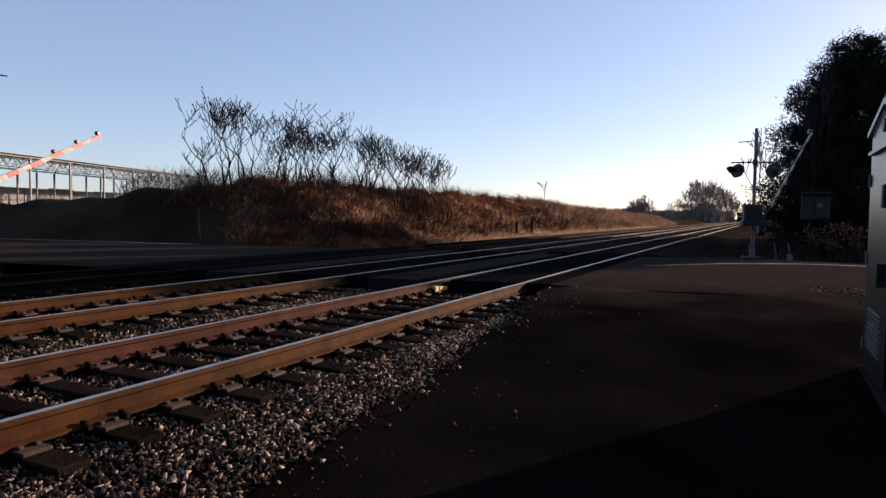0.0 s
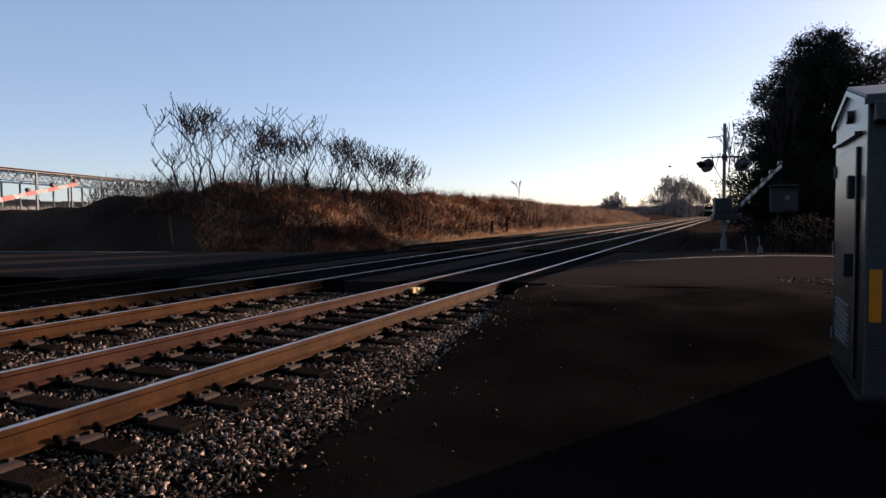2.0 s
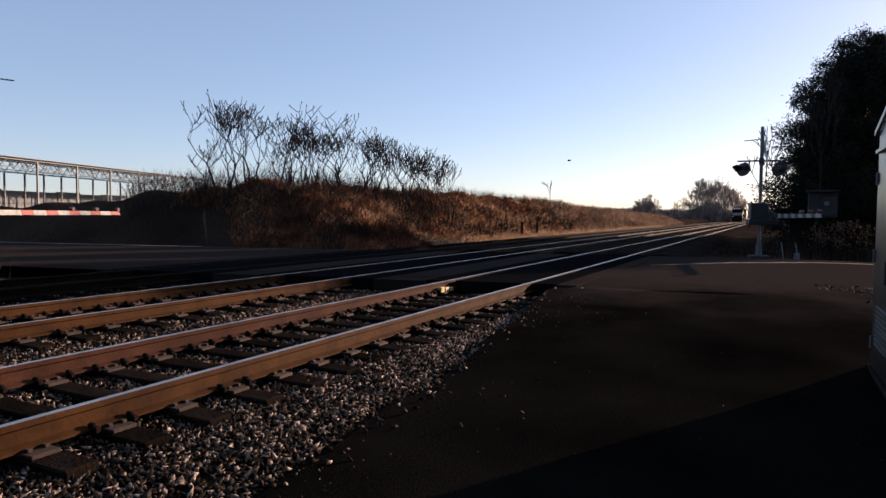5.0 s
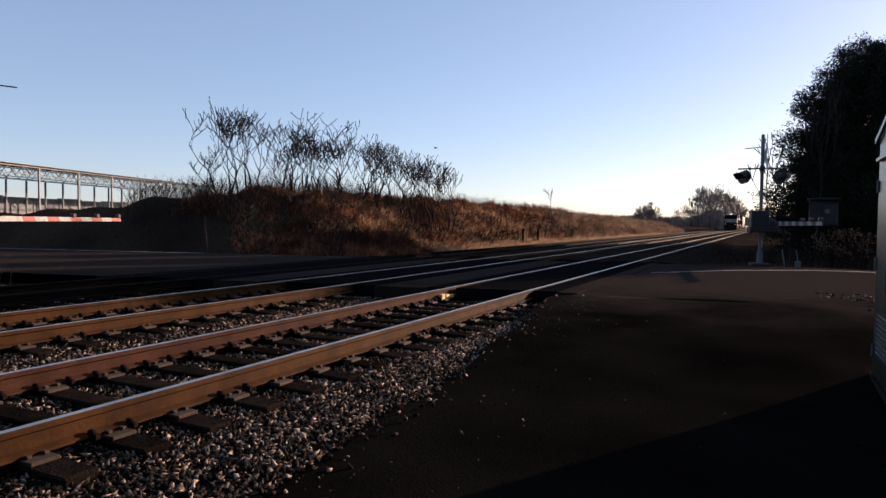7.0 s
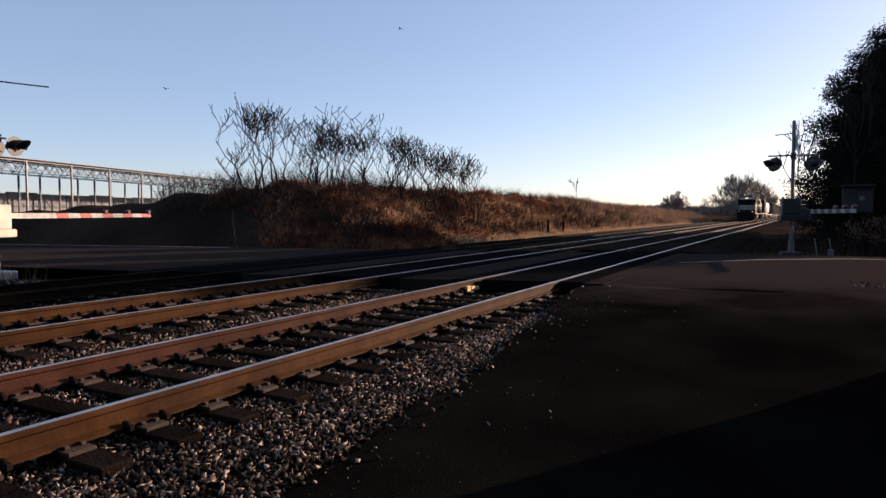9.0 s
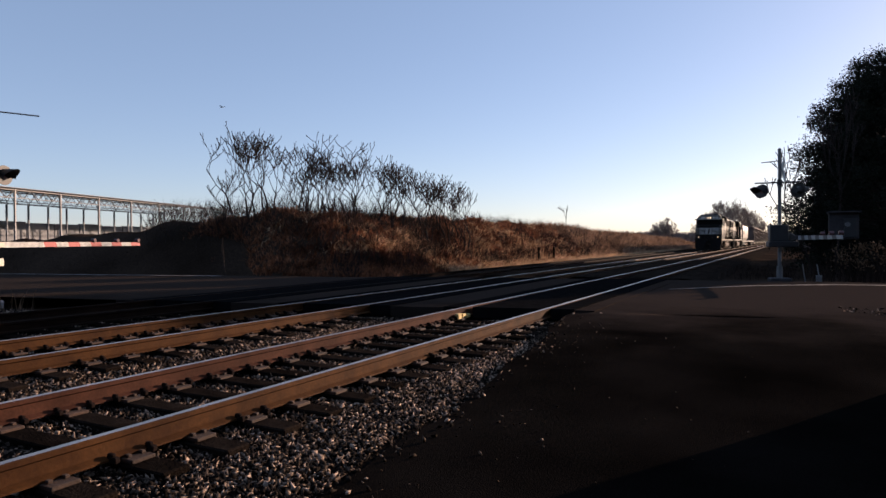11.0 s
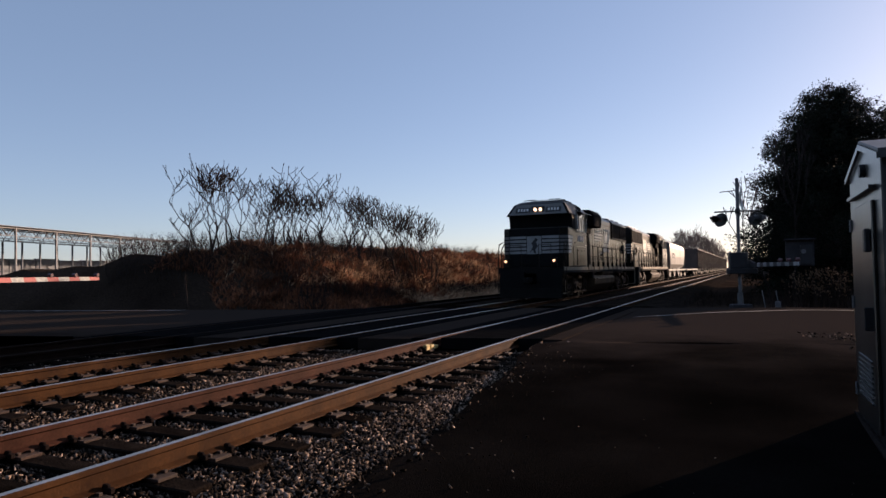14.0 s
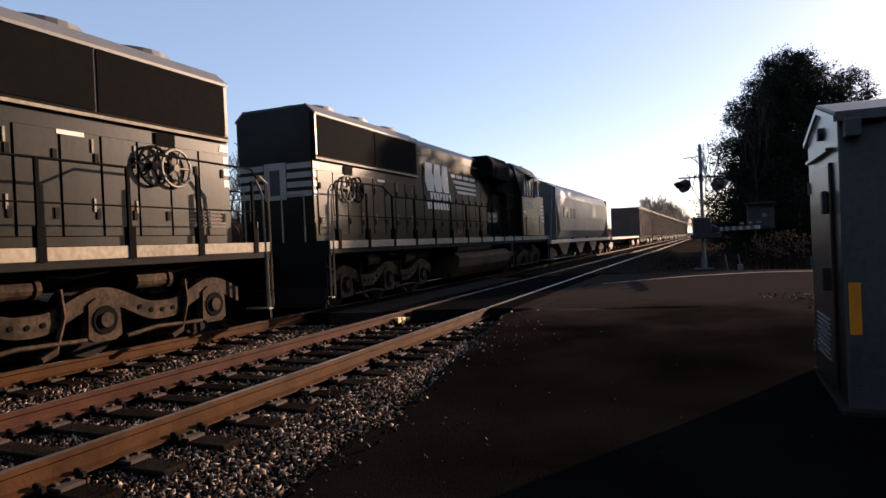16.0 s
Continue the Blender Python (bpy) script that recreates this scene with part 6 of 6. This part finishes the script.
    for s in (-1, 1):
        bm = new_bm()
        cyl(bm, (s * 1.26, 8.1, 1.14), (s * 1.26, 11.25, 1.14), 0.14, 16)
        part("air_reservoir", bm, M_TANK, t)
        bm = new_bm()
        cyl(bm, (s * 1.47, 6.3, 0.86), (s * 1.51, 6.3, 0.87), 0.05, 12)
        part("filler_cap", bm, M_UNDER, t)
        bm = new_bm()
        box(bm, min(s * 1.2, s * 1.45), max(s * 1.2, s * 1.45), 5.35, 5.75, 0.9, 1.2, 0.02)
        part("battery_box", bm, M_DARKGEAR, t)
    loco_truck(t, (0.96, 2.85, 4.75), wheels)
    loco_truck(t, (13.46, 15.51, 17.56), wheels)
    # the roofline of this class
    ya, yb = [-2, 1.6, 4.05, 7.8, 13.1, 18.35, 19.4, 22], [-2, 1.6, 4.4, 8.15, 13.7, 19.0, 19.4, 22]
    for w in wheels:
        y = w.matrix_basis.translation.y
        w.matrix_basis = pose(0, float(np.interp(y, ya, yb)), 0.5)
    for o in t.children_recursive:
        if o.type == "MESH" and o.parent not in wheels:
            if not o.matrix_basis.translation.length:
                for v in o.data.vertices:
                    v.co.y = float(np.interp(v.co.y, ya, yb))
            lift = o.matrix_basis.translation.z
            if lift > 3.2:
                o.matrix_basis = Matrix.Translation((0, 0, (lift - 3.2) * 0.17)) @ o.matrix_basis
            elif o.parent == t or o.parent.parent == t:
                for v in o.data.vertices:
                    if v.co.z > 3.2:
                        v.co.z = 3.2 + (v.co.z - 3.2) * 1.17
    return t, wheels


def car_truck(t, y, wheels):
    for s in (-1, 1):
        bm = new_bm()
        prism(bm, [(y - 1.15, 0.6), (y - 0.9, 0.68), (y - 0.3, 0.85), (y + 0.3, 0.85), (y + 0.9, 0.68), (y + 1.15, 0.6), (y + 1.1, 0.4), (y + 0.7, 0.42), (y + 0.3, 0.25), (y - 0.3, 0.25), (y - 0.7, 0.42), (y - 1.1, 0.4)],
              s * 0.98, s * 1.1, "x", 0.01)
        part("truck_sideframe", bm, M_UNDER, t)
    for d in (-0.88, 0.88):
        wheels.append(wheelset(t, y + d, 0.46))
    bm = new_bm()
    box(bm, -0.9, 0.9, y - 0.2, y + 0.2, 0.5, 0.95)
    part("bolster", bm, M_DARKGEAR, t)


def couplers(t, L):
    for y0, y1 in ((-0.62, 0.3), (L - 0.3, L + 0.62)):
        bm = new_bm()
        box(bm, -0.11, 0.11, y0, y1, 0.78, 1.0, 0.02)
        part("coupler", bm, M_UNDER, t)


def covered_hopper(L):
    t = thing("hopper_car", "pale grey covered hopper car with bulging sides and roof walkway", "rail car", "freight cars")
    wheels = []
    prof = [(-1.25, 1.35), (-1.46, 1.75), (-1.52, 2.6), (-1.5, 3.5), (-1.35, 3.95), (-0.9, 4.2), (0.9, 4.2), (1.35, 3.95), (1.5, 3.5), (1.52, 2.6), (1.46, 1.75), (1.25, 1.35)]
    bm = new_bm()
    prism(bm, prof, 1.5, L - 1.5, "y", 0.02)
    for v in bm.verts:
        k = max(0.0, 3.2 - v.co.z) / 1.85
        if v.co.y < 2:
            v.co.y += 1.4 * k
        elif v.co.y > L - 2:
            v.co.y -= 1.4 * k
    part("body", bm, M_HOPPER, t, smooth=False)
    for y0 in (0.3, L - 0.42):
        bm = new_bm()
        prism(bm, [(-1.5, 1.2), (1.5, 1.2), (1.52, 3.9), (0.9, 4.22), (-0.9, 4.22), (-1.52, 3.9)], y0 + (1.1 if y0 < 1 else -1.0), y0 + (1.2 if y0 < 1 else -0.9), "y")
        part("end_frame", bm, M_GREYPAINT, t)
        for s in (-1, 1):
            bm = new_bm()
            bar(bm, [(s * 1.4, y0 + 0.1, 1.2), (s * 1.4, y0 + (1.0 if y0 < 1 else -0.8), 3.9)], 0.04, 6)
            part("end_post", bm, M_GREYPAINT, t)
    bm = new_bm()
    box(bm, -1.5, 1.5, 0.2, L - 0.2, 1.06, 1.24, 0.01)
    part("side_sill", bm, M_HOPPER, t)
    for k in range(3):
        a = 2.9 + (L - 5.8) * k / 3
        b = a + (L - 5.8) / 3 - 0.3
        bm = new_bm()
        prism(bm, [(a, 1.4), (b, 1.4), ((a + b) / 2 + 0.4, 0.4), ((a + b) / 2 - 0.4, 0.4)], -1.1, 1.1, "x")
        part("discharge_bay", bm, M_GREYPAINT, t)
    for s in (-1, 1):
        for k in range(4):
            a = 3.2 + 0.9 * k
            bm = new_bm()
            prism(bm, [(a, 2.4), (a + 0.6, 2.4), (a + 0.65, 2.95), (a + 0.05, 2.95)], s * 1.515, s * 1.53, "x")
            part("lettering_bar", bm, M_GREYPAINT, t)
    for s in (-1, 1):
        bm = new_bm()
        box(bm, s * 0.42 - 0.2, s * 0.42 + 0.2, 0.6, L - 0.6, 4.32, 4.35)
        for k in range(12):
            box(bm, s * 0.42 - 0.18, s * 0.42 + 0.18, 0.8 + k * (L - 1.7) / 11, 0.86 + k * (L - 1.7) / 11, 4.18, 4.32)
        part("roof_walkway", bm, M_GREYPAINT, t)
    for k in range(5):
        bm = new_bm()
        y = 2.4 + k * (L - 4.8) / 4
        cyl(bm, (0, y, 4.18), (0, y, 4.30), 0.3, 16)
        part("roof_hatch", bm, M_GREYPAINT, t)
    car_truck(t, 2.0, wheels), car_truck(t, L - 2.0, wheels)
    couplers(t, L)
    return t, wheels


def flat_car(L):
    t = thing("flat_car", "empty low flat car with a pale dusty deck", "rail car", "freight cars")
    wheels = []
    bm = new_bm()
    box(bm, -1.5, 1.5, 0.1, L - 0.1, 1.02, 1.22, 0.01)
    part("deck", bm, M_HOPPER, t)
    bm = new_bm()
    prism(bm, [(0.2, 1.02), (L - 0.2, 1.02), (L - 4, 0.6), (4, 0.6)], -0.35, 0.35, "x")
    part("centre_sill", bm, M_DARKGEAR, t)
    car_truck(t, 2.0, wheels), car_truck(t, L - 2.0, wheels)
    couplers(t, L)
    return t, wheels


def gondola(L):
    t = thing("gondola_car", "dark brown high-sided ribbed freight car", "rail car", "freight cars")
    wheels = []
    for s in (-1, 1):
        bm = new_bm()
        box(bm, min(s * 1.42, s * 1.47), max(s * 1.42, s * 1.47), 0.3, L - 0.3, 1.1, 4.3)
        sd = part("side", bm, M_CARBROWN, t)
        for k in range(13):
            y = 0.4 + k * (L - 0.8) / 12
            bm = new_bm()
            box(bm, min(s * 1.47, s * 1.56), max(s * 1.47, s * 1.56), y - 0.05, y + 0.05, 1.1, 4.2)
            part("rib", bm, M_CARBROWN, sd)
        bm = new_bm()
        box(bm, min(s * 1.42, s * 1.58), max(s * 1.42, s * 1.58), 0.3, L - 0.3, 4.3, 4.42, 0.02)
        part("top_chord", bm, M_CARBROWN, sd)
    for y in (0.3, L - 0.36):
        bm = new_bm()
        box(bm, -1.42, 1.42, y, y + 0.06, 1.1, 4.38)
        part("end", bm, M_CARBROWN, t)
    bm = new_bm()
    box(bm, -1.45, 1.45, 0.3, L - 0.3, 1.0, 1.12)
    part("floor", bm, M_DARKGEAR, t)
    bm = new_bm()
    prism(bm, [(3.2, 1.02), (L - 3.2, 1.02), (L - 5, 0.5), (5, 0.5)], -1.1, 1.1, "x")
    part("hopper_bottom", bm, M_DARKGEAR, t)
    bm = new_bm()
    n = 24
    prof = [(0.5, 3.5)] + [(0.5 + (L - 1) * i / n, 3.9 + 0.35 * math.sin(i * 1.3) * math.sin(i * 0.4 + 1)) for i in range(n + 1)] + [(L - 0.5, 3.5)]
    prism(bm, prof, -1.38, 1.38, "x")
    part("load", bm, M_DARKGEAR, t, "dark heaped load")
    car_truck(t, 1.9, wheels), car_truck(t, L - 1.9, wheels)
    couplers(t, L)
    return t, wheels


XT = TRACKS[1]
train = []
loco_a, wheels_a = locomotive()
train.append((loco_a, 0.0, False))
loco_b = copy_thing(loco_a, pose(XT, 0, 0))
wheels_b = [c for c in loco_b.children if c.name.startswith("wheelset")]
tagged(loco_b, "black trailing diesel locomotive running hood first behind the leader")
train.append((loco_b, 40.6, True))
hop, _w = covered_hopper(20.3)
train.append((hop, 41.15, False))
flat, _w = flat_car(20.6)
train.append((flat, 62.75, False))
gon, _w = gondola(16.6)
train.append((gon, 84.35, False))
for k in range(1, 9):
    train.append((copy_thing(gon, pose(XT, 0, 0)), 84.35 + 17.8 * k, False))

# ---- birds over the line ----


def bird(label):
    t = thing("bird", label, "bird", "birds")
    bm = new_bm()
    cyl(bm, (0, -0.16, 0), (0, 0.02, 0.01), 0.015, 8, 0.045)
    cyl(bm, (0, 0.02, 0.01), (0, 0.2, 0), 0.045, 8, 0.012)
    part("body", bm, M_SIGNALBLACK, t)
    for s in (-1, 1):
        bm = new_bm()
        v = [bm.verts.new(p) for p in ((0, -0.06, 0.02), (s * 0.2, -0.1, 0.1), (s * 0.42, 0.02, 0.06), (s * 0.2, 0.05, 0.09), (0, 0.08, 0.02))]
        bm.faces.new(v)
        bmesh.ops.solidify(bm, geom=list(bm.faces), thickness=0.008)
        part("wing", bm, M_SIGNALBLACK, t)
    return t


bird_a = bird("small dark bird flying over the tracks")
bird_b = bird("small dark bird flying beyond the bank")
bird_c = bird("small dark bird gliding over the bank")


# ---- what moves ----
FRONT = [(0.0, 333.5), (2.0, 290.5), (3.5, 258.0), (4.5, 236.0), (7.0, 181.0), (9.0, 131.0), (10.5, 97.5), (12.0, 66.3), (13.0, 47.3), (14.0, 28.2), (15.0, 9.15), (15.5, -0.4), (16.0, -9.75)]


def front_at(t):
    """A smooth run of the leader's front along the line."""
    ts, ys = [r[0] for r in FRONT], [r[1] for r in FRONT]
    return float(np.interp(t, ts, ys))


def motions():
    for ob, back, turned in train:
        walk(ob, [(t, pose(XT, y + back, 0, 0, 0, 180 if turned else 0)) for t, y in FRONT])
    # the leading wheels roll; each row is under a quarter turn
    times = np.arange(0, 16.001, 1 / 30)
    for ws, sign in ((wheels_a, 1), (wheels_b, -1)):
        for w in ws:
            y = w.matrix_basis.translation.y
            rows = []
            for t in times:
                a = sign * math.degrees((front_at(t) - FRONT[0][1]) / 0.5)
                rows.append((t, pose(0, y, 0.5, -a)))
            walk(w, rows)
    near = [(0.0, 23.4), (1.0, 16.9), (1.5, 14.1), (2.0, 11.1), (2.5, 8.9), (3.0, 6.3), (3.5, 3.2), (4.0, 1.2), (4.5, 0.1), (5.2, 0.0), (16.0, 0.0)]
    for t_list, arm in ((near, arm_far), ([(0.0, 24.5), (0.5, 21.5), (1.0, 18.0), (1.5, 15.0), (2.0, 12.5), (2.5, 9.5), (3.0, 6.8), (3.5, 4.0), (4.0, 1.6), (4.5, 0.3), (5.2, 0.0), (16.0, 0.0)], arm_near)):
        z = 1.46 if arm is arm_far else 1.55
        walk(arm, [(t, pose(0.42, 0, z, -a)) for t, a in t_list])
    def fly(ob, rows):
        walk(ob, [(t, pose(x, y, z, 0, 0, 90)) for t, x, y, z in rows])

    fly(bird_a, [(0.0, 2.5, 60.5, 5.2), (2.0, -4.9, 59.7, 5.3), (2.5, -6.6, 59.5, 5.4), (3.0, -8.3, 59.3, 5.4), (3.5, -10.3, 59.0, 5.6), (4.0, -12.3, 58.5, 6.2), (4.5, -14.2, 58.1, 6.2), (7.0, -27.1, 53.1, 8.0), (9.0, -52.0, 42.0, 13.0), (16.0, -150.0, 10.0, 40.0)])
    fly(bird_b, [(0.0, 140.0, 40.0, 40.0), (8.0, 45.0, 45.0, 16.0), (12.0, -5.5, 48.7, 11.2), (12.5, -11.7, 47.7, 10.6), (13.0, -19.3, 45.2, 10.7), (13.5, -27.8, 40.5, 10.4), (14.5, -37.5, 32.6, 6.9), (15.0, -39.9, 29.8, 5.6), (16.0, -46.0, 22.0, 6.0)])
    fly(bird_c, [(0.0, 40.0, 120.0, 40.0), (8.0, -28.0, 60.0, 22.0), (12.0, -47.4, 35.4, 11.1), (12.5, -49.6, 32.4, 10.7), (16.0, -66.0, 10.0, 14.0)])


motions()
